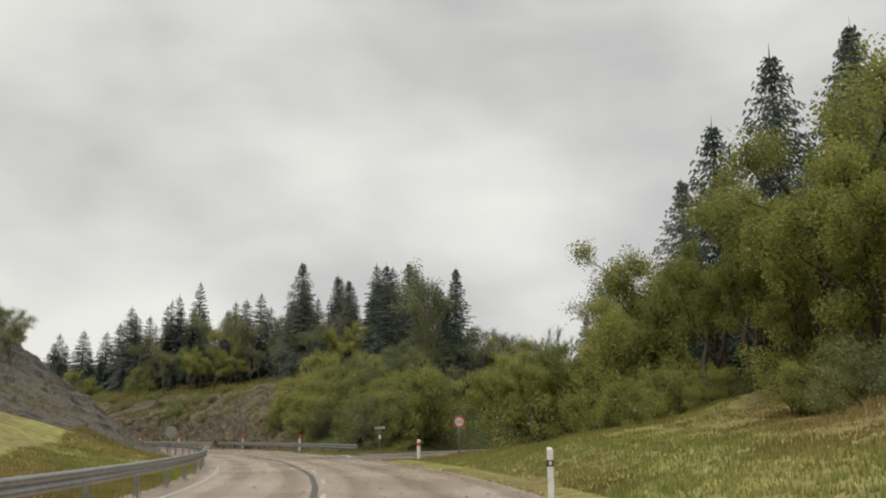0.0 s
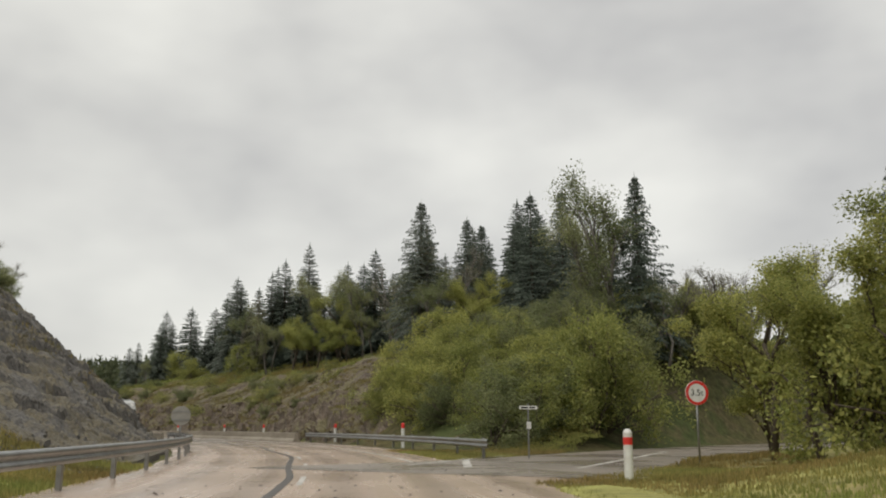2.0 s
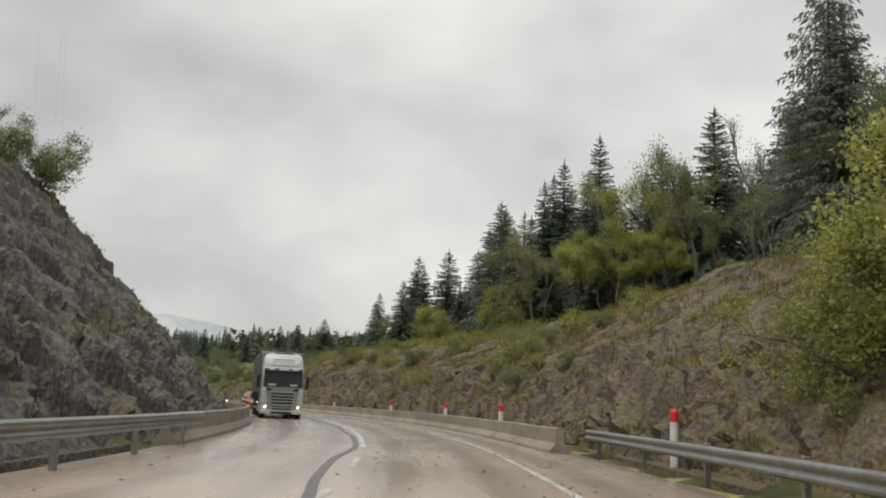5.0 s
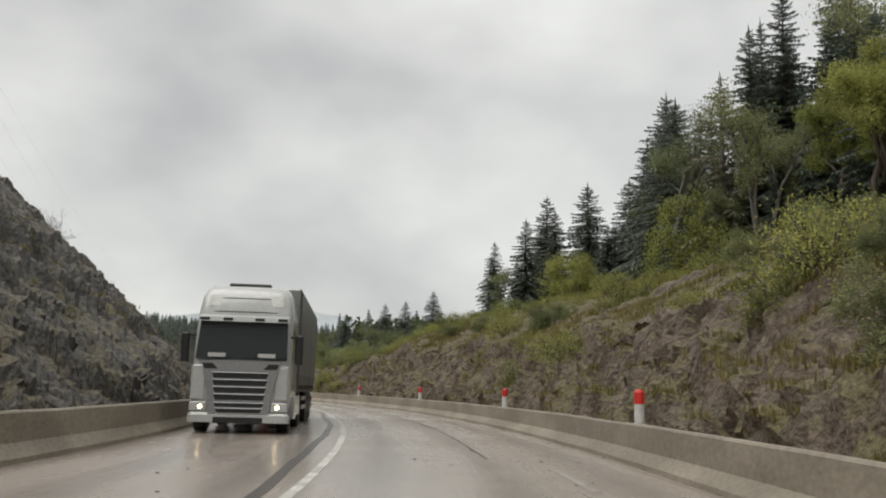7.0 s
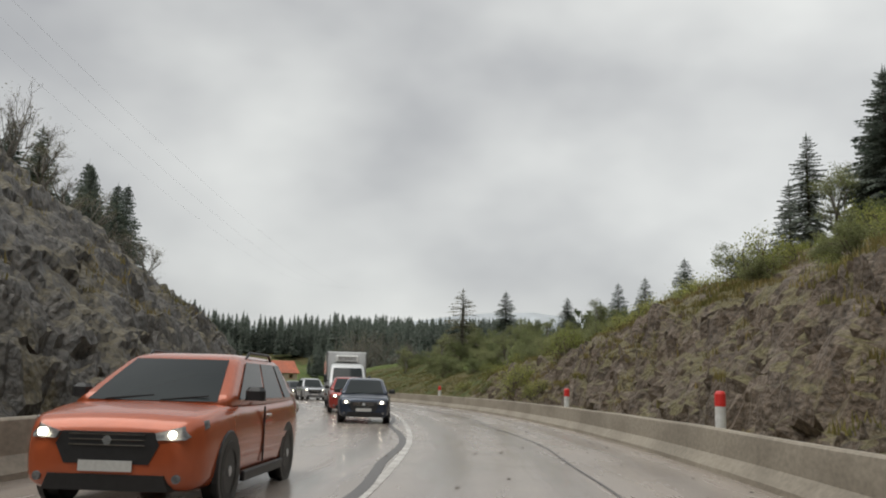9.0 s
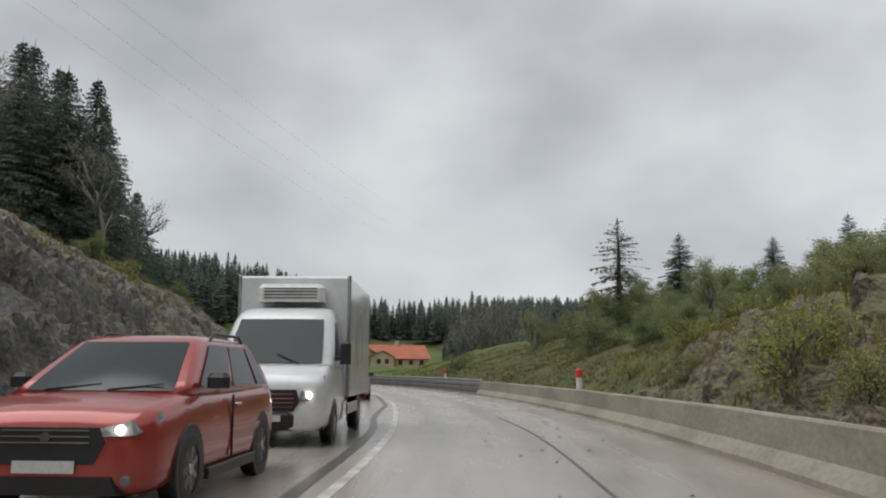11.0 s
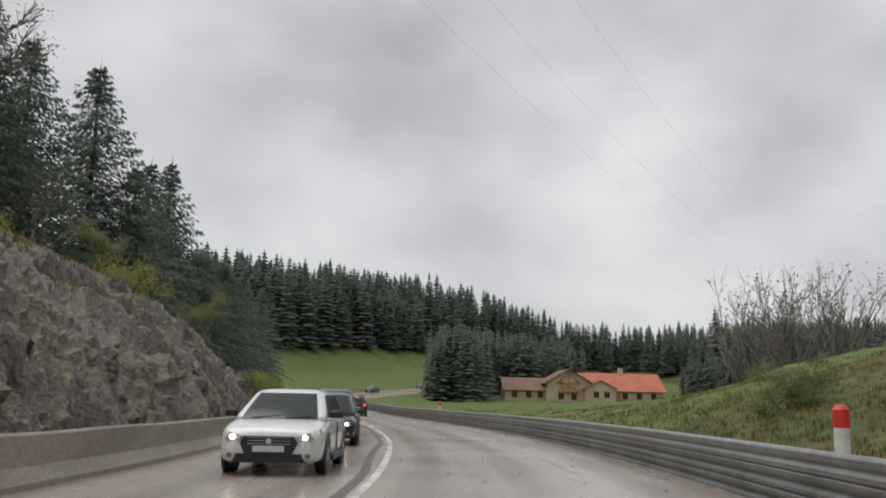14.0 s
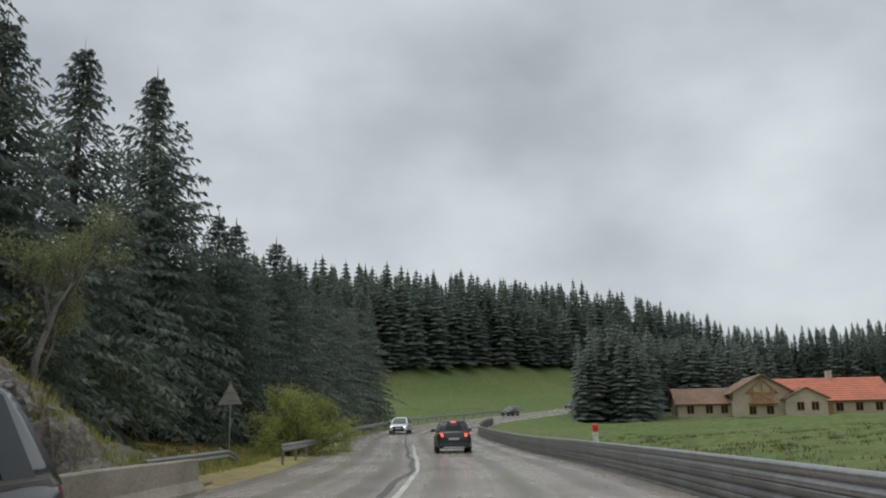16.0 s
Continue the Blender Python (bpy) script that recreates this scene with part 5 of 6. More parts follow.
        for y in (L * 0.5 - 0.2 * L, -L * 0.295):
            part("wheel_arch", Mesh().disc((side * (w - 0.06), y, r + 0.015), (side, 0, 0), r + 0.06, 0.064, 24), "black", c)
            wheel(c, side * (w + 0.012), y, r, 0.22)
        part("sill", Mesh().box(min(side * w - 0.04, side * w + 0.012), max(side * w - 0.04, side * w + 0.012), -L * 0.2, L * 0.2, 0.2, 0.31, 0.012), "black", c)
        part("door_handle", Mesh().box(side * w - 0.02, side * w + 0.014, -0.3, -0.12, zb - 0.17, zb - 0.14, 0.008), "chrome" if rails else "black", c)
        part("door_gap", Mesh().box(side * w - 0.02, side * w + 0.003, 0.02, 0.026, 0.34, zb - 0.05), "black", c)
        if rails:
            zr2 = H - 0.035
            part("roof_rail", Mesh().tube([(side * w * 0.66, ya2 - 0.3, zr2 - 0.02), (side * w * 0.66, ya2 - 0.45, zr2 + 0.06), (side * w * 0.66, yb2 + 0.4, zr2 + 0.06), (side * w * 0.66, yb2 + 0.25, zr2 - 0.02)], [0.018] * 4), "black", c)
    fz = lambda v: za + (zr - za) * v
    hw = lambda v: w * (0.945 - 0.235 * v - 0.03 * v ** 2.2)
    rows = []
    for v in (0.06, 0.3, 0.6, 0.86):
        y = edge_y(v, True)
        rows.append([(-hw(v) * 0.82, y + 0.012, fz(v)), (-hw(v) * 0.5, y + 0.062, fz(v)), (0, y + 0.072, fz(v)), (hw(v) * 0.5, y + 0.062, fz(v)), (hw(v) * 0.82, y + 0.012, fz(v))])
    part("windscreen", Mesh().loft(rows, closed=False, caps=False), "glass", c, smooth=True)
    for k in (-1, 1):
        part("wiper", Mesh().tube([(k * 0.3 + 0.2, edge_y(0.07, True) + 0.07, fz(0.07)), (k * 0.3 - 0.3, edge_y(0.16, True) + 0.07, fz(0.16))], [0.012, 0.008], 4), "black", c)
    rows = []
    for v in (0.2, 0.5, 0.88):
        y = edge_y(v, False)
        rows.append([(hw(v) * 0.82, y + 0.005, fz(v)), (hw(v) * 0.4, y - 0.032, fz(v)), (-hw(v) * 0.4, y - 0.032, fz(v)), (-hw(v) * 0.82, y + 0.005, fz(v))])
    part("rear_window", Mesh().loft(rows, closed=False, caps=False), "glass", c, smooth=True)
    part("spoiler", Mesh().box(-w * 0.62, w * 0.62, yb2 - 0.1, yb2 + 0.2, H - 0.09, H - 0.045, 0.015), colour, c)
    g = part("grille", Mesh().loft([[(-w * 0.44, yf - 0.1, gz - 0.42), (w * 0.44, yf - 0.1, gz - 0.42), (w * 0.54, yf - 0.1, gz - 0.24), (w * 0.50, yf - 0.1, gz - 0.12), (-w * 0.50, yf - 0.1, gz - 0.12), (-w * 0.54, yf - 0.1, gz - 0.24)],
                                    [(-w * 0.44, yf + 0.012, gz - 0.42), (w * 0.44, yf + 0.012, gz - 0.42), (w * 0.54, yf + 0.01, gz - 0.24), (w * 0.48, yf + 0.002, gz - 0.12), (-w * 0.48, yf + 0.002, gz - 0.12), (-w * 0.54, yf + 0.01, gz - 0.24)]]), grille, c)
    for k in range(3):
        part("grille_bar", Mesh().box(-w * 0.40, w * 0.40, yf + 0.006, yf + 0.02, gz - 0.25 + 0.05 * k, gz - 0.238 + 0.05 * k), "chrome", g)
    part("lower_intake", Mesh().loft([[(-w * 0.72, yf - 0.14, 0.22), (w * 0.72, yf - 0.14, 0.22), (w * 0.66, yf - 0.12, 0.37), (-w * 0.66, yf - 0.12, 0.37)],
                                      [(-w * 0.66, yf + 0.0, 0.22), (w * 0.66, yf + 0.0, 0.22), (w * 0.6, yf + 0.012, 0.37), (-w * 0.6, yf + 0.012, 0.37)]]), "black", c)
    part("number_plate", Mesh().box(-0.26, 0.26, yf + 0.016, yf + 0.03, 0.40, 0.50), "plate", c, "pale number plate with no writing")
    part("rear_bumper", Mesh().box(-w * 0.84, w * 0.84, yr - 0.03, yr + 0.2, 0.26, 0.46, 0.05), "black", c)
    part("number_plate", Mesh().box(-0.26, 0.26, yr - 0.02, yr, zb - 0.36, zb - 0.26), "plate", c)
    part("badge", Mesh().disc((0, yf + 0.004, gz - 0.2), (0, 1, 0.1), 0.045, 0.02, 14), "chrome", c)
    for side in (1, -1):
        fog = part("fog_light", Mesh().disc((side * w * 0.72, yf - 0.06, 0.34), (side * 0.2, 1, 0), 0.045, 0.05, 12), "lamp_housing", c)
        lo = [(side * w * 0.53, yf - 0.04, gz - 0.19), (side * w * 0.80, yf - 0.10, gz - 0.185), (side * w * 0.955, yf - 0.38, gz - 0.07), (side * w * 0.93, yf - 0.40, gz + 0.0), (side * w * 0.74, yf - 0.13, gz - 0.065), (side * w * 0.50, yf - 0.06, gz - 0.125)]
        h = part("headlight", Mesh().loft([[(x * 0.96, y - 0.06, z) for x, y, z in lo], [(x, y + 0.085, z) for x, y, z in lo]]), "lamp_housing", c, "dark glossy headlight")
        if lights:
            part("lamp", Mesh().disc((side * w * 0.67, yf - 0.01, gz - 0.135), (side * 0.25, 1, 0), 0.036, 0.06, 14), "head", h, "lit headlamp")
        lamp = [(side * w * 0.60, yr - 0.005, zb - 0.2), (side * w * 0.86, yr + 0.06, zb - 0.2), (side * w * 0.93, yr + 0.2, zb - 0.13), (side * w * 0.91, yr + 0.2, zb - 0.03), (side * w * 0.82, yr + 0.05, zb - 0.03), (side * w * 0.62, yr + 0.0, zb - 0.06)]
        part("tail_light", Mesh().loft([[(x * 0.95, y + 0.08, z) for x, y, z in lamp], [(x, y - 0.02, z) for x, y, z in lamp]]), "tail" if rear_lit else "red_lens", c, "lit red tail light" if rear_lit else "red tail light")
    part("brake_light", Mesh().box(-0.14, 0.14, yb2 - 0.115, yb2 - 0.09, H - 0.085, H - 0.055), "tail" if rear_lit else "red_lens", c)
    if shield:
        part("skid_plate", Mesh().box(-w * 0.5, w * 0.5, yf - 0.06, yf + 0.02, 0.2, 0.27, 0.02), "alloy", c)
        part("skid_plate", Mesh().box(-w * 0.6, w * 0.6, yr - 0.045, yr + 0.03, 0.24, 0.31, 0.02), "alloy", c)
    return c


def drive(ob, travelled, lane, oncoming, length=4.3, yaw=0.0):
    """Stands a vehicle in its lane; travelled is where its near bumper is."""
    s, d = station(travelled + length / 2, lane)
    p = on_road(s, d, 0)
    ob.matrix_basis = pose(p[0], p[1], p[2] + 0.003, 0, 0, heading(s) + (180 if oncoming else 0) + yaw)
    return ob


drive(car("dark grey compact crossover with its red tail lights lit", paint("anthracite_paint", (0.03, 0.032, 0.036)), 4.2, 1.78, 1.58, belt=0.63, rails=True, shield=1, rear_lit=True), 289, -0.2, False, 4.2)
drive(car("bright orange crossover on the wet road with headlights on", paint("orange_paint", (0.46, 0.10, 0.035)), 4.48, 1.86, 1.6, belt=0.645, nose=0.555, hood=0.25, screen=0.235, rails=True), 143.2, 3.9, True, 4.48)
drive(car("dark blue city car with headlights on", paint("navy_paint", (0.022, 0.035, 0.065)), 4.05, 1.76, 1.52, belt=0.63, nose=0.55, screen=0.24), 164.5, 3.2, True, 4.05)
drive(car("dark red crossover with headlights on", paint("red_paint", (0.36, 0.045, 0.035)), 4.45, 1.86, 1.62, belt=0.64, nose=0.55, screen=0.235, rails=True), 174.5, 3.8, True, 4.45)
drive(car("silver four-wheel-drive car with headlights on", paint("silver_paint", (0.50, 0.51, 0.53), 0.5), 4.57, 1.86, 1.68, belt=0.585, nose=0.55, rails=True, shield=1), 204.4, 3.4, True, 4.57)
drive(car("black estate car with headlights on", paint("black_paint", (0.016, 0.017, 0.02)), 4.4, 1.8, 1.47, belt=0.625, nose=0.53, screen=0.25), 210.2, 3.7, True, 4.4)
drive(car("white saloon car with headlights on", paint("white_paint", (0.66, 0.67, 0.67), 0.0), 4.4, 1.78, 1.46, belt=0.625, nose=0.53, screen=0.24), 229.2, 3.5, True, 4.4)
drive(car("black hatchback with headlights on", paint("black_paint", (0.014, 0.015, 0.017)), 4.1, 1.76, 1.5, belt=0.57, hood=0.21, screen=0.25), 239.5, 3.6, True, 4.1)
drive(car("dark grey rugged crossover with headlights on", paint("dark_grey_paint", (0.026, 0.026, 0.028)), 4.32, 1.82, 1.69, belt=0.6, nose=0.55, rails=True, shield=1), 246.5, 3.7, True, 4.32)
drive(car("small white car far along the road", paint("white_paint", (0.66, 0.67, 0.67), 0.0), 4.1, 1.75, 1.48), 326, 3.4, True, 4.1)
drive(car("dark car far along the rising road", paint("dark_grey_paint", (0.05, 0.052, 0.055)), 4.3, 1.78, 1.5, lights=False), 386, 3.4, True, 4.3)
drive(car("dark car on the far bend", paint("black_paint", (0.03, 0.035, 0.032)), 4.3, 1.78, 1.5, lights=False), 417, 3.4, True, 4.3)


def lorry():
    t = thing("articulated_lorry", "white articulated lorry with a dark grey curtain trailer", "lorry", "traffic on the road")
    white = paint("lorry_white", (0.50, 0.505, 0.495), 0.0)
    def ring(z, front, back, w, c=0.26):
        bend = [(w - c + c * math.sin(k * math.pi / 10), front - c + c * math.cos(k * math.pi / 10)) for k in range(6)]
        half = [(0.0, front + 0.05), (w * 0.5, front + 0.03)] + bend + [(w, back)]
        return [(x, y, z) for x, y in half] + [(-x, y, z) for x, y in half[:0:-1]]

    part("cab", Mesh().loft([ring(0.45, -0.02, -2.2, 1.2), ring(1.0, 0.0, -2.25, 1.24), ring(1.75, -0.02, -2.3, 1.245), ring(2.9, -0.24, -2.3, 1.22), ring(3.1, -0.28, -2.3, 1.2), ring(3.45, -0.4, -2.3, 1.15), ring(3.66, -0.55, -2.3, 1.09), ring(3.78, -0.8, -2.25, 0.98), ring(3.82, -1.1, -2.2, 0.85)]), white, t, smooth=True)
    part("roof_lamp_bar", Mesh().box(-0.55, 0.55, -1.05, -0.9, 3.8, 3.88, 0.03), "black", t)
    part("cab_seam", Mesh().tube([(1.0, -0.3, 3.06), (0.6, -0.24, 3.07), (0, -0.225, 3.07), (-0.6, -0.24, 3.07), (-1.0, -0.3, 3.06)], [0.014] * 5, 4), "black", t)
    part("cab_seam", Mesh().tube([(0.95, -0.42, 3.42), (0.5, -0.36, 3.43), (0, -0.345, 3.43), (-0.5, -0.36, 3.43), (-0.95, -0.42, 3.42)], [0.014] * 5, 4), "black", t)
    for side in (1, -1):
        part("name_board", Mesh().box(side * 0.62 - 0.22, side * 0.62 + 0.22, 0.045, 0.055, 1.9, 2.0), "plate", t, "pale board behind the windscreen")
        part("grille_vent", Mesh().slab([(side * 0.56, 0.078, 1.6), (side * 0.9, 0.078, 1.6), (side * 0.95, 0.078, 1.74), (side * 0.7, 0.078, 1.74)][::-side], 0.012), "black", t)
    part("windscreen", Mesh().slab([(-1.14, 0.05, 1.84), (-1.1, -0.16, 2.8), (1.1, -0.16, 2.8), (1.14, 0.05, 1.84)][::-1], 0.012), "glass", t)
    part("windscreen_top_band", Mesh().slab([(-1.1, -0.12, 2.68), (-1.09, -0.15, 2.82), (1.09, -0.15, 2.82), (1.1, -0.12, 2.68)][::-1], 0.02), "black", t)
    visor = part("sun_visor", Mesh().loft([[(-1.13, -0.2, 2.84), (-1.13, 0.0, 2.8), (1.13, 0.0, 2.8), (1.13, -0.2, 2.84)], [(-1.13, -0.24, 2.98), (-1.13, -0.04, 2.92), (1.13, -0.04, 2.92), (1.13, -0.24, 2.98)]]), white, t, "white visor over the windscreen")
    for x in (-0.98, -0.4, 0.4, 0.98):
        part("marker_light", Mesh().box(x - 0.12, x + 0.12, -0.03, 0.005, 2.83, 2.9, 0.01), "black", visor)
    for k in (-0.7, 0.0, 0.7):
        part("wiper", Mesh().tube([(k, 0.085, 1.86), (k - 0.45, 0.07, 1.92)], [0.016, 0.01], 4), "black", t)
    part("visor_board", Mesh().slab([(-0.95, -0.31, 3.22), (0.95, -0.31, 3.22), (0.92, -0.4, 3.5), (-0.92, -0.4, 3.5)][::-1], 0.01), "white", t, "plain pale panel above the cab")
    face = [(-0.99, 1.80), (0.99, 1.80), (0.90, 1.35), (0.80, 0.90), (0.76, 0.46), (-0.76, 0.46), (-0.80, 0.90), (-0.90, 1.35)]
    g = part("grille", Mesh().loft([[(x, -0.05, z) for x, z in face][::-1], [(x * 0.985, 0.075, z) for x, z in face][::-1]]), "alloy", t, "silver grille panel")
    for k, (z, hh, w) in enumerate(((1.37, 0.13, 0.70), (1.19, 0.13, 0.68), (1.01, 0.13, 0.66), (0.83, 0.13, 0.64), (0.66, 0.09, 0.62), (0.52, 0.09, 0.58))):
        part("grille_slot", Mesh().loft([[(-w, y, z + hh), (w, y, z + hh), (w - 0.05, y, z), (-w + 0.05, y, z)][::-1] for y in (0.04, 0.08)]), "black", g, "dark grille opening")
        part("grille_bar", Mesh().tube([(-w, 0.085, z + hh + 0.015), (0, 0.1, z + hh + 0.015), (w, 0.085, z + hh + 0.015)], [0.014] * 3, 5), "chrome", g, "bright grille bar")
    part("bumper", Mesh().box(-1.24, 1.24, -0.4, 0.08, 0.28, 0.52, 0.06), white, t)
    part("lower_intake", Mesh().box(-0.62, 0.62, 0.02, 0.09, 0.26, 0.42, 0.02), "black", t)
    for side in (1, -1):
        h = part("headlight", Mesh().box(side * 1.0 - 0.2, side * 1.0 + 0.22, -0.06, 0.055, 0.56, 0.78, 0.03), "lens", t, "clear headlight")
        part("lamp", Mesh().disc((side * 0.95, 0.045, 0.66), (0, 1, 0), 0.05, 0.02, 14), "head_warm", h, "lit warm headlamp")
        part("side_window", Mesh().slab(([(side * 1.252, -0.35, 1.85), (side * 1.252, -1.15, 1.85), (side * 1.236, -1.15, 2.65), (side * 1.236, -0.5, 2.65)])[::side], 0.008), "glass", t)
        mi = part("mirror", Mesh().box(side * 1.42 - 0.1, side * 1.42 + 0.1, -0.12, 0.04, 1.75, 2.5, 0.04), "black", t)
        part("mirror_arm", Mesh().tube([(side * 1.2, -0.2, 2.45), (side * 1.4, -0.05, 2.42)], [0.03, 0.03]), "black", mi)
        part("corner_panel", Mesh().box(side * 1.03 - 0.18, side * 1.03 + 0.19, -0.1, 0.03, 0.85, 1.7, 0.05), white, t)
        part("step", Mesh().box(side * 1.22 - 0.08, side * 1.22 + 0.03, -1.9, -1.2, 0.35, 0.95, 0.03), white, t)
        part("side_skirt", Mesh().box(side * 1.2 - 0.03, side * 1.2 + 0.03, -4.3, -2.5, 0.4, 0.95, 0.02), white, t)
        for y in (-0.95, -4.75, -8.7, -10.0, -11.3):
            part("mudguard", Mesh().box(side * 0.95 - 0.2, side * 0.95 + 0.24, y - 0.62, y + 0.62, 0.98, 1.04, 0.02), "black", t)
            wheel(t, side * 1.22, y, 0.5, 0.34)
        part("side_guard", Mesh().box(side * 1.2 - 0.02, side * 1.2 + 0.02, -7.9, -5.7, 0.5, 0.62), "alloy", t)
        part("side_guard", Mesh().box(side * 1.2 - 0.02, side * 1.2 + 0.02, -7.9, -5.7, 0.78, 0.9), "alloy", t)
        cur = part("curtain", Mesh().box(side * 1.255 - 0.02, side * 1.255 + 0.012, -12.8, -2.75, 1.25, 3.88, 0.0), "curtain", t, "dark grey tarpaulin side curtain")
        for k in range(18):
            y = -2.95 - k * 0.53
            part("strap", Mesh().box(side * 1.272 - 0.008, side * 1.272 + 0.008, y - 0.025, y + 0.025, 1.12, 1.55), "black", cur)
        for k in range(7):
            y = -3.2 - k * 1.45
            part("curtain_fold", Mesh().box(side * 1.268 - 0.006, side * 1.268 + 0.008, y - 0.03, y + 0.03, 1.5, 3.8, 0.006), "curtain", cur)
    part("trailer_bed", Mesh().box(-1.24, 1.24, -12.9, -2.65, 1.05, 1.27, 0.02), "black", t)
    part("trailer_roof", Mesh().box(-1.26, 1.26, -12.9, -2.62, 3.86, 3.98, 0.04), "steel", t)
    part("trailer_front", Mesh().box(-1.24, 1.24, -2.72, -2.62, 1.05, 3.9, 0.02), "steel", t)
    part("rear_door", Mesh().box(-1.22, 1.22, -12.92, -12.8, 1.15, 3.88, 0.02), "steel", t)
    part("chassis", Mesh().box(-0.45, 0.45, -12.6, -1.5, 0.6, 1.05), "black", t)
    part("underrun_bar", Mesh().box(-1.2, 1.2, -12.8, -12.7, 0.45, 0.6, 0.02), "black", t)
    for side in (1, -1):
        part("tail_light", Mesh().box(side * 0.98 - 0.22, side * 0.98 + 0.22, -12.86, -12.78, 0.66, 0.82, 0.02), "red_lens", t)
    return t


def box_van():
    t = thing("box_van", "white refrigerated box van with headlights on", "van", "traffic on the road")
    white = paint("van_white", (0.66, 0.67, 0.67), 0.0)
    st = curve([(0.0, 0.30, 0.96, 0.80), (-0.07, 0.27, 1.08, 0.91), (-0.3, 0.26, 1.22, 0.97), (-0.65, 0.26, 1.35, 1.0), (-1.2, 0.26, 1.42, 1.0), (-2.35, 0.26, 1.42, 1.0)], 3)
    rings = []
    for y, lo, hi, k in st:
        half = curve([(0.84, lo), (0.97, lo + 0.1), (1.0, lo + (hi - lo) * 0.5), (0.97, hi - 0.1), (0.86, hi - 0.01), (0.4, hi + 0.02)], 2)
        rings.append([(k * a, y, z) for a, z in half] + [(-k * a, y, z) for a, z in half[::-1]])
    part("bonnet", Mesh().loft(rings), white, t, smooth=True)
    # height, front and half width of the cab
    lines = curve([(1.28, -0.50, 0.985), (1.55, -0.76, 0.965), (1.85, -1.02, 0.93), (2.12, -1.26, 0.89), (2.28, -1.48, 0.84), (2.37, -1.75, 0.77), (2.41, -2.1, 0.68)], 3)
    bow = lambda x, f: f + 0.06 - 0.10 * abs(x) ** 2.5 - 0.12 * max(0.0, abs(x) - 0.85) / 0.15
    cab = []
    for z, f, w in lines:
        xs = (0.0, 0.35, 0.65, 0.85, 0.95, 1.0)
        half = [(w * x, bow(x, f)) for x in xs] + [(w, f - 0.45), (w, -2.38)]
        cab.append([(x, y, z) for x, y in half] + [(-x, y, z) for x, y in half[:0:-1]])
    part("cab", Mesh().loft(cab), white, t, smooth=True)
    rows = []
    for z in (1.37, 1.6, 1.85, 2.15):
        f, w = np.interp(z, lines[:, 0], lines[:, 1]), np.interp(z, lines[:, 0], lines[:, 2])
        rows.append([(w * x, bow(x, f) + 0.03, z) for x in (-0.84, -0.6, -0.3, 0.0, 0.3, 0.6, 0.84)])
    part("windscreen", Mesh().loft(rows, closed=False, caps=False), "glass", t, smooth=True)
    for k in (-0.45, 0.3):
        part("wiper", Mesh().tube([(k, -0.46, 1.36), (k + 0.4, -0.62, 1.52)], [0.014, 0.009], 4), "black", t)
    part("box_body", Mesh().box(-1.08, 1.08, -6.4, -2.4, 0.75, 3.05, 0.04), white, t, "white insulated box body")
    for side in (1, -1):
        part("corner_trim", Mesh().box(side * 1.06 - 0.03, side * 1.06 + 0.035, -2.44, -2.37, 0.75, 3.07, 0.02), "alloy", t)
        part("ring_mark", Mesh().disc((side * 1.081, -4.2, 1.9), (side, 0, 0), 0.62, 0.006, 30, 0.56), "sign_grey", t, "pale grey ring painted on the box side")
        part("side_window", Mesh().slab(([(side * 0.995, -1.0, 1.42), (side * 0.995, -1.95, 1.42), (side * 0.9, -1.95, 2.1), (side * 0.9, -1.55, 2.1)])[::side], 0.008), "glass", t)
        mi = part("mirror", Mesh().box(side * 1.17 - 0.09, side * 1.17 + 0.09, -1.1, -0.98, 1.35, 1.75, 0.04), "black", t)
        part("mirror_arm", Mesh().tube([(side * 0.93, -1.05, 1.45), (side * 1.12, -1.03, 1.48)], [0.03, 0.03]), "black", mi)
        h = part("headlight", Mesh().loft([[(side * 0.54, -0.05, 0.74), (side * 0.82, -0.14, 0.76), (side * 0.88, -0.36, 1.16), (side * 0.70, -0.2, 1.06), (side * 0.58, -0.1, 0.90)], [(side * 0.54, 0.04, 0.74), (side * 0.85, -0.03, 0.76), (side * 0.94, -0.26, 1.16), (side * 0.72, -0.09, 1.06), (side * 0.58, 0.02, 0.90)]]), "lamp_housing", t, "dark glossy headlight")
        part("lamp", Mesh().disc((side * 0.7, -0.03, 0.84), (side * 0.2, 1, 0), 0.045, 0.07, 14), "head", h, "lit headlamp")
        for y in (-0.95, -4.9):
            part("wheel_arch", Mesh().disc((side * 0.94, y, 0.36), (side, 0, 0), 0.42, 0.063, 20), "black", t)
            wheel(t, side * 1.02, y, 0.35, 0.24)
        part("side_guard", Mesh().box(side * 1.02 - 0.02, side * 1.02 + 0.02, -4.4, -2.6, 0.42, 0.62, 0.01), "alloy", t)
        part("tail_light", Mesh().box(side * 0.9 - 0.1, side * 0.9 + 0.1, -6.44, -6.38, 0.6, 0.74, 0.02), "red_lens", t)
    f = part("cooling_unit", Mesh().box(-0.62, 0.62, -2.42, -1.95, 2.52, 2.86, 0.08), "white", t, "white refrigeration unit above the cab")
    for k in range(4):
        part("vent_slat", Mesh().box(-0.5, 0.5, -1.96, -1.94, 2.58 + 0.06 * k, 2.6 + 0.06 * k), "black", f)
    g = part("grille", Mesh().loft([[(-0.46, y, 0.58), (0.46, y, 0.58), (0.56, y, 0.74), (0.5, y, 0.93), (-0.5, y, 0.93), (-0.56, y, 0.74)] for y in (-0.1, 0.022)]), "black", t)
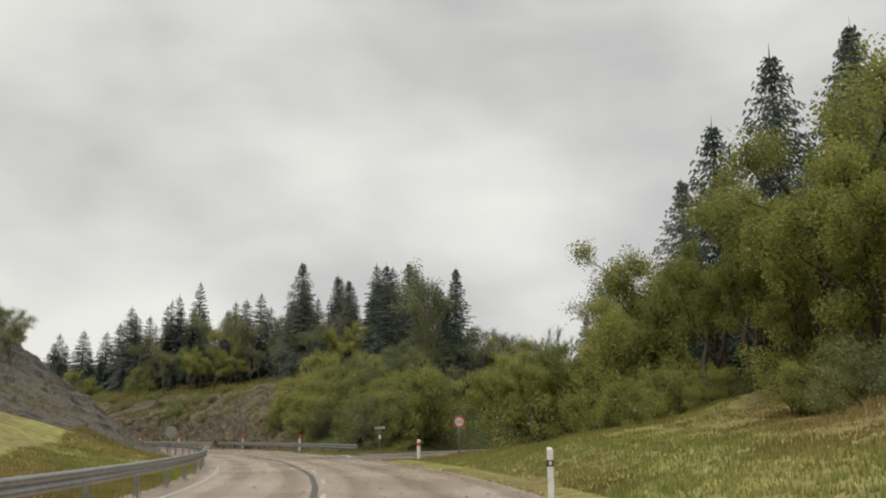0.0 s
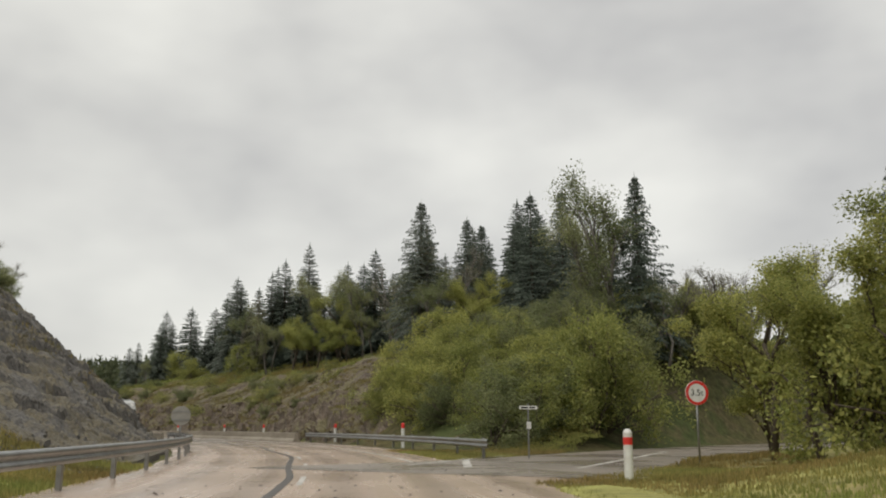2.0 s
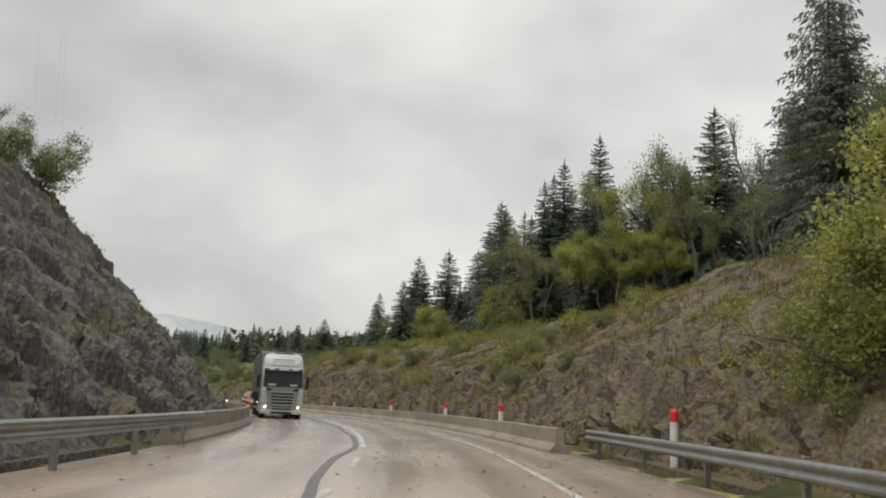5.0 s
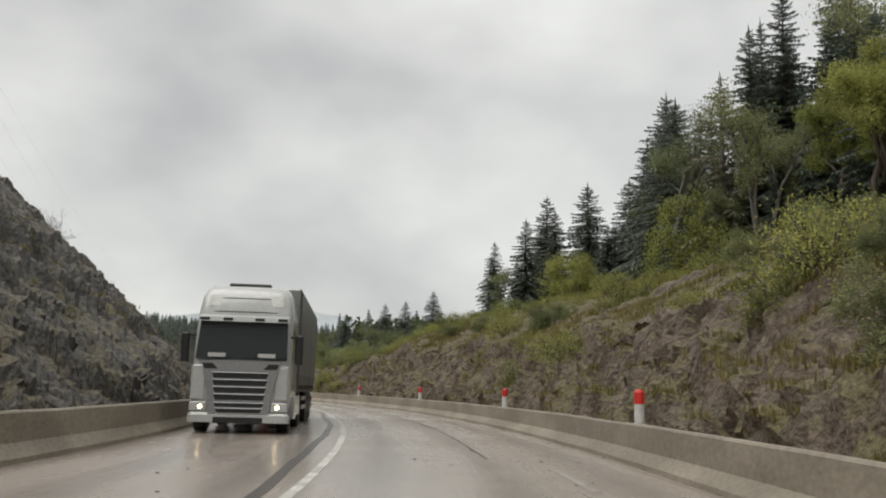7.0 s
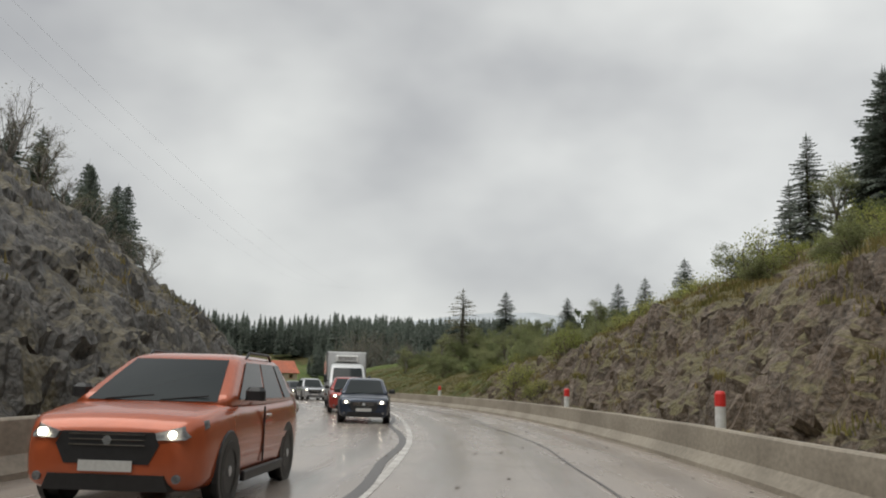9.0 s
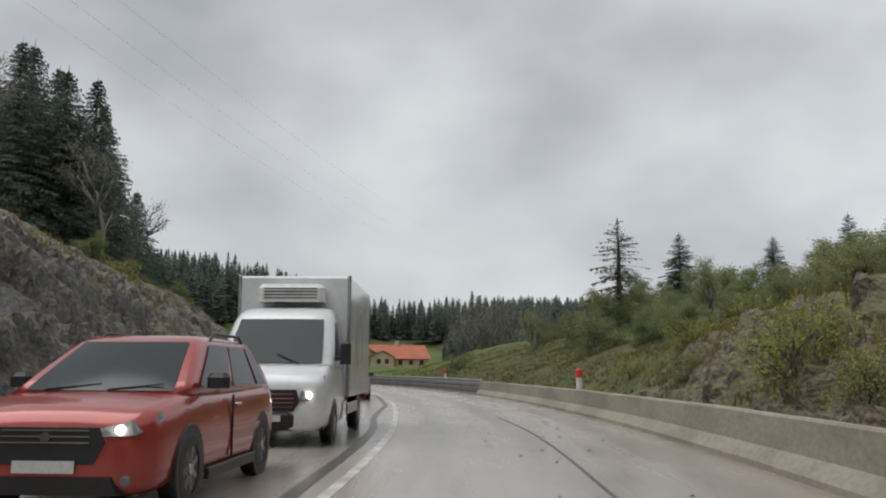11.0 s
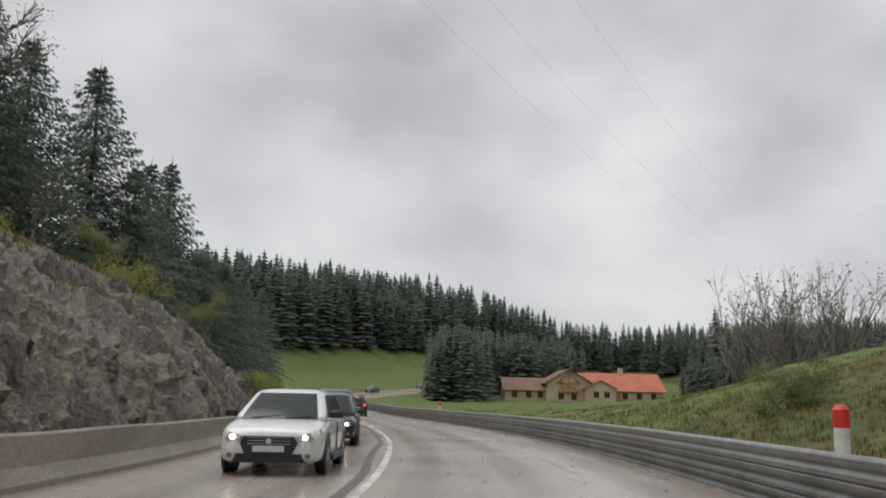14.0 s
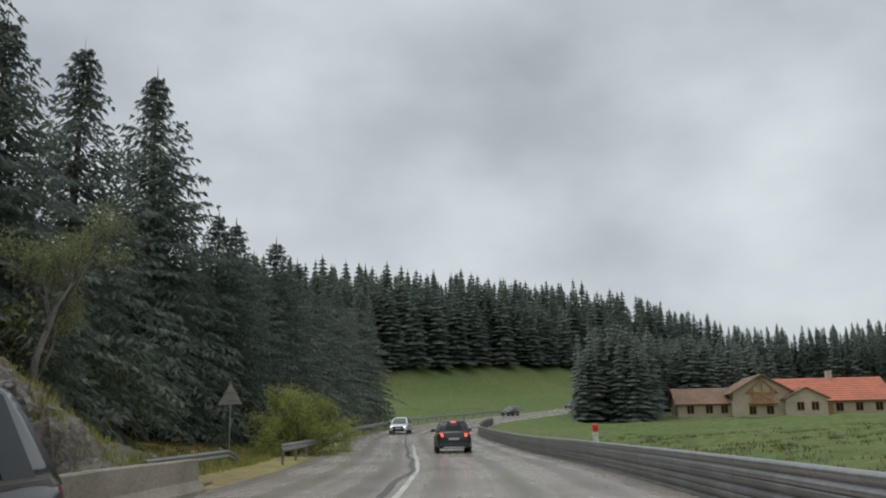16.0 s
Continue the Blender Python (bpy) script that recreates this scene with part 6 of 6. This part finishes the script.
    for k in range(4):
        part("grille_bar", Mesh().box(-0.46, 0.46, 0.018, 0.03, 0.64 + 0.07 * k, 0.66 + 0.07 * k), "chrome", g)
    part("bumper", Mesh().loft([[(x * 0.9, y - 0.25 * abs(x) ** 3, z) for x in (-1, -0.8, -0.4, 0.4, 0.8, 1)] + [(0.9, -0.5, z), (-0.9, -0.5, z)] for z, y in ((0.27, 0.0), (0.34, 0.05), (0.52, 0.05), (0.57, 0.02))]), "black", t)
    part("number_plate", Mesh().box(-0.26, 0.26, 0.042, 0.052, 0.42, 0.52), "plate", t, "pale number plate with no writing")
    part("chassis", Mesh().box(-0.5, 0.5, -6.2, -2.2, 0.4, 0.76), "black", t)
    return t


M["curtain"] = material("tarpaulin", (0.115, 0.122, 0.125), 0.42, vary=0.2, scale=3, second=(0.05, 0.053, 0.053), amount=0.6, coarse=0.5)
drive(lorry(), 125.6, 4.4, True, 0.0)
drive(box_van(), 181.6, 3.6, True, 0.0)


# ---- roadside furniture ----
def stand(ob, travelled, across, up=0.0, yaw=0.0):
    s, d = station(travelled, across)
    p = on_road(s, d, up)
    ob.matrix_basis = pose(p[0], p[1], p[2], 0, 0, heading(s) + yaw)
    return ob


def red_post(label="white post with a red reflective cap behind the barrier", height=1.34):
    t = thing("marker_post", label, "marker post", "red and white marker posts")
    n = 14
    circle = lambda r, z: [(r * math.cos(2 * math.pi * k / n), r * math.sin(2 * math.pi * k / n), z) for k in range(n)]
    part("shaft", Mesh().loft([circle(0.1, -0.4), circle(0.1, height - 0.29)]), "white", t)
    part("cap", Mesh().loft([circle(0.104, height - 0.29), circle(0.104, height - 0.06), circle(0.075, height - 0.01), circle(0.03, height)]), "red", t, "red reflective cap")
    return t


posts = [(120.4, -4.25), (134.8, -4.25), (151.6, -4.25), (167.2, -4.25), (195.8, -4.25), (76.3, -5.3), (92.6, -5.5), (108.4, -4.25), (226.0, -4.6), (276.4, -4.6)]
first = None
for a, b in posts:
    if first is None:
        first = stand(red_post(), a, b)
    else:
        s, d = station(a, b)
        p = on_road(s, d, 0)
        copy_thing(first, pose(p[0], p[1], p[2], 0, 0, heading(s)))


def banded_post():
    t = thing("marker_post", "white verge post with a red band at the junction", "marker post", "red and white marker posts")
    n = 14
    circle = lambda r, z: [(r * math.cos(2 * math.pi * k / n), r * math.sin(2 * math.pi * k / n), z) for k in range(n)]
    part("shaft", Mesh().loft([circle(0.1, -0.4), circle(0.1, 1.0), circle(0.07, 1.06), circle(0.03, 1.08)]), "white", t)
    part("band", Mesh().loft([circle(0.104, 0.74), circle(0.104, 0.9)]), "red", t, "red reflective band")
    return t


def delineator():
    t = thing("delineator_post", "white plastic verge post with a black band in the grass", "marker post", "white delineator posts")
    w = Mesh().loft([[(-0.06, -0.04, z), (0.06, -0.04, z), (0.045, 0.04, z), (-0.045, 0.04, z)] for z in (-0.3, 0.99)] + [[(-0.055, -0.035, 1.02), (0.055, -0.035, 1.02), (0.04, 0.035, 1.06), (-0.04, 0.035, 1.06)]])
    b = part("shaft", w, "white", t)
    part("band", Mesh().box(-0.064, 0.064, -0.044, 0.044, 0.70, 0.82), "black", t, "black band")
    part("reflector", Mesh().box(-0.03, 0.03, -0.05, -0.045, 0.73, 0.80), "plate", t)
    return t


stand(delineator(), 16.9, -2.65, 0.03)
stand(banded_post(), 47.4, -5.3)


def round_sign(label, face, post_h, r=0.42):
    t = thing("road_sign", label, "road sign")
    part("pole", Mesh().tube([(0, 0, -0.4), (0, 0, post_h + r * 0.8)], [0.032, 0.032], 8), "steel", t, smooth=True)
    d = part("disc", Mesh().disc((0, -0.045, post_h), (0, -1, 0), r, 0.018, 28), "sign_grey" if not face else "white", t)
    if face:
        part("border", Mesh().disc((0, -0.064, post_h), (0, -1, 0), r * 0.98, 0.006, 28, r * 0.76), "red", d, "red border")
        words = bpy.data.curves.new("limit", "FONT")
        words.body, words.size, words.align_x, words.align_y, words.extrude = "3.5t", r * 0.72, "CENTER", "CENTER", 0.002
        holder = bpy.data.objects.new("limit", words)
        scene.collection.objects.link(holder)
        bpy.context.view_layer.update()
        letters = bpy.data.meshes.new_from_object(holder.evaluated_get(bpy.context.evaluated_depsgraph_get()))
        bpy.data.objects.remove(holder)
        letters.transform(pose(0, -0.067, post_h, 90, 0, 0))
        letters.materials.clear()
        letters.materials.append(M["black"])
        part("lettering", letters, None, d, "black weight limit lettering")
    else:
        for z in (-0.18, 0.18):
            part("bracket", Mesh().box(-r * 0.9, r * 0.9, -0.085, -0.063, post_h + z - 0.025, post_h + z + 0.025), "steel", d)
    return t


stand(round_sign("red-bordered round traffic sign on a thin pole", True, 1.95, 0.36), 53.2, -9.6, 0.15)
stand(round_sign("back of a round traffic sign on a grey pole", False, 1.62, 0.42), 69.6, 6.4, 0.0)
tri = thing("road_sign", "back of a triangular traffic sign on a grey pole", "road sign")
part("pole", Mesh().tube([(0, 0, -0.4), (0, 0, 2.7)], [0.035, 0.035], 8), "steel", tri)
part("panel", Mesh().slab([(-0.5, -0.05, 1.75), (0.5, -0.05, 1.75), (0.0, -0.05, 2.65)], 0.02), "sign_grey", tri)
for z in (1.88, 2.2):
    part("bracket", Mesh().box(-0.3, 0.3, -0.09, -0.066, z, z + 0.05), "steel", tri)
tri.matrix_basis = pose(-187.0, 159.1, 0.65, 0, 0, heading(280))
arrow = thing("direction_sign", "small white direction sign on a thin pole at the junction", "road sign")
part("pole", Mesh().tube([(0, 0, -0.4), (0, 0, 1.95)], [0.03, 0.03], 8), "steel", arrow)
pn = part("panel", Mesh().loft([[(-0.38, y, 1.74), (0.32, y, 1.74), (0.38, y, 1.805), (0.32, y, 1.87), (-0.38, y, 1.87)] for y in (-0.06, -0.035)]), "white", arrow)
for k in range(2):
    part("text_bar", Mesh().box(-0.32 + 0.34 * k, -0.04 + 0.3 * k, -0.066, -0.061, 1.78, 1.83), "black", pn)
part("small_plate", Mesh().box(-0.09, 0.09, -0.05, -0.03, 1.05, 1.3), "white", arrow)
arrow.matrix_basis = pose(-4.4, 60.4, 0.0, 0, 0, heading(64) + 10)


# ---- farmhouse beyond the meadow ----
def gable_block(parent, x0, x1, y0, y1, eave, ridge, roof_mat, along="x", over=0.5, rows=0):
    """Walls with gables and a tiled roof with thickness."""
    m = Mesh()
    if along == "x":
        ym = (y0 + y1) / 2
        m.loft([[(x, y0, -1.5), (x, y1, -1.5), (x, y1, eave), (x, ym, ridge), (x, y0, eave)] for x in (x0, x1)])
        k = (ridge - eave) / (ym - y0)
        sides = [[(x0 - over, y0 - over, eave - over * k), (x1 + over, y0 - over, eave - over * k), (x1 + over, ym, ridge), (x0 - over, ym, ridge)],
                 [(x1 + over, y1 + over, eave - over * k), (x0 - over, y1 + over, eave - over * k), (x0 - over, ym, ridge), (x1 + over, ym, ridge)]]
    else:
        xm = (x0 + x1) / 2
        m.loft([[(x0, y, -1.5), (x1, y, -1.5), (x1, y, eave), (xm, y, ridge), (x0, y, eave)] for y in (y0, y1)])
        k = (ridge - eave) / (xm - x0)
        sides = [[(x0 - over, y1 + over, eave - over * k), (x0 - over, y0 - over, eave - over * k), (xm, y0 - over, ridge), (xm, y1 + over, ridge)],
                 [(x1 + over, y0 - over, eave - over * k), (x1 + over, y1 + over, eave - over * k), (xm, y1 + over, ridge), (xm, y0 - over, ridge)]]
    part("wall", m, "plaster", parent)
    for q in sides:
        rf = part("roof", Mesh().slab([Vector(p) + Vector((0, 0, 0.02)) for p in q], 0.18), roof_mat, parent, "clay tile roof")
        a, b, c2, d2 = [Vector(p) for p in q]
        n = (b - a).cross(d2 - a).normalized()
        for k2 in range(1, 10):
            u = k2 / 10
            p, q2 = a.lerp(d2, u) + n * 0.2, b.lerp(c2, u) + n * 0.2
            part("tile_course", Mesh().tube([p, q2], [0.05, 0.05], 4), roof_mat, rf)


farm = thing("farmhouse", "cream farmhouse with red tile roofs and timber gable", "house")
gable_block(farm, -16, -6, -4, 5, 2.6, 5.0, "tiles_brown", "x")
gable_block(farm, -7.5, 1.5, -6, 6, 4.2, 6.8, "tiles_brown", "y", 0.7)
gable_block(farm, 0.5, 17, -5, 7, 2.8, 6.3, "tiles", "x", 0.6)
gable_block(farm, 0.2, 6.5, -7.5, 0, 3.0, 4.6, "tiles_brown", "y", 0.4)
frame_t = part("timber_gable", Mesh().box(-5.6, -0.4, -6.2, -6.05, 3.9, 4.15), "timber", farm, "honey-coloured timber gable frame")
for x0, z0, x1, z1 in ((-3, 3.0, -3, 6.4), (-5.4, 4.0, -3, 6.3), (-0.6, 4.0, -3, 6.3), (-4.4, 2.4, -4.4, 5.0), (-1.6, 2.4, -1.6, 5.0), (-4.4, 2.6, -3, 4.0), (-1.6, 2.6, -3, 4.0)):
    part("beam", Mesh().tube([(x0, -6.25, z0), (x1, -6.25, z1)], [0.13, 0.13], 4), "timber", frame_t)
part("balcony", Mesh().box(-5.2, -0.8, -7.0, -6.0, 2.3, 2.5, 0.03), "timber", farm)
for k in range(9):
    part("baluster", Mesh().box(-5.1 + 0.53 * k - 0.05, -5.1 + 0.53 * k + 0.05, -7.0, -6.92, 2.5, 3.3), "timber", farm)
for x, z, y in ((-14, 1.0, -4), (-11, 1.0, -4), (-8.6, 1.0, -4), (-4.6, 0.7, -6), (-1.9, 0.7, -6), (2.4, 1.2, -7.5), (4.6, 1.2, -7.5), (9, 1.0, -5), (12, 1.0, -5), (15, 1.0, -5)):
    wn_ = part("window", Mesh().box(x - 0.6, x + 0.6, y - 0.06, y + 0.02, z - 0.08, z + 1.28), "timber", farm)
    part("pane", Mesh().box(x - 0.5, x - 0.04, y - 0.075, y - 0.062, z, z + 1.2), "glass", wn_)
    part("pane", Mesh().box(x + 0.04, x + 0.5, y - 0.075, y - 0.062, z, z + 1.2), "glass", wn_)
part("door", Mesh().box(6.9, 8.0, -5.06, -4.98, -0.2, 2.1), "timber", farm)
part("chimney", Mesh().box(9, 9.9, 0.4, 1.2, 5.5, 7.6, 0.05), "plaster", farm)
farm.matrix_basis = pose(-279.2, 221.5, 1.7, 0, 0, 80) @ Matrix.Scale(0.9, 4)


# ---- overhead cables ----
cables = thing("power_line", "three thin dark overhead cables crossing above the road", "power line")
for (xa, ya), (xb, yb) in (((-58, 98.8), (-262, 245.7)), ((-56, 98.8), (-262, 250.6)), ((-56, 99.0), (-262, 258.8))):
    pts = []
    for k in range(25):
        u = k / 24
        pts.append((xa + (xb - xa) * u, ya + (yb - ya) * u, 16 + 9 * (u - 0.36) ** 2 * 4))
    part("cable", Mesh().tube(pts, [0.003] * 25, 4), "black", cables)
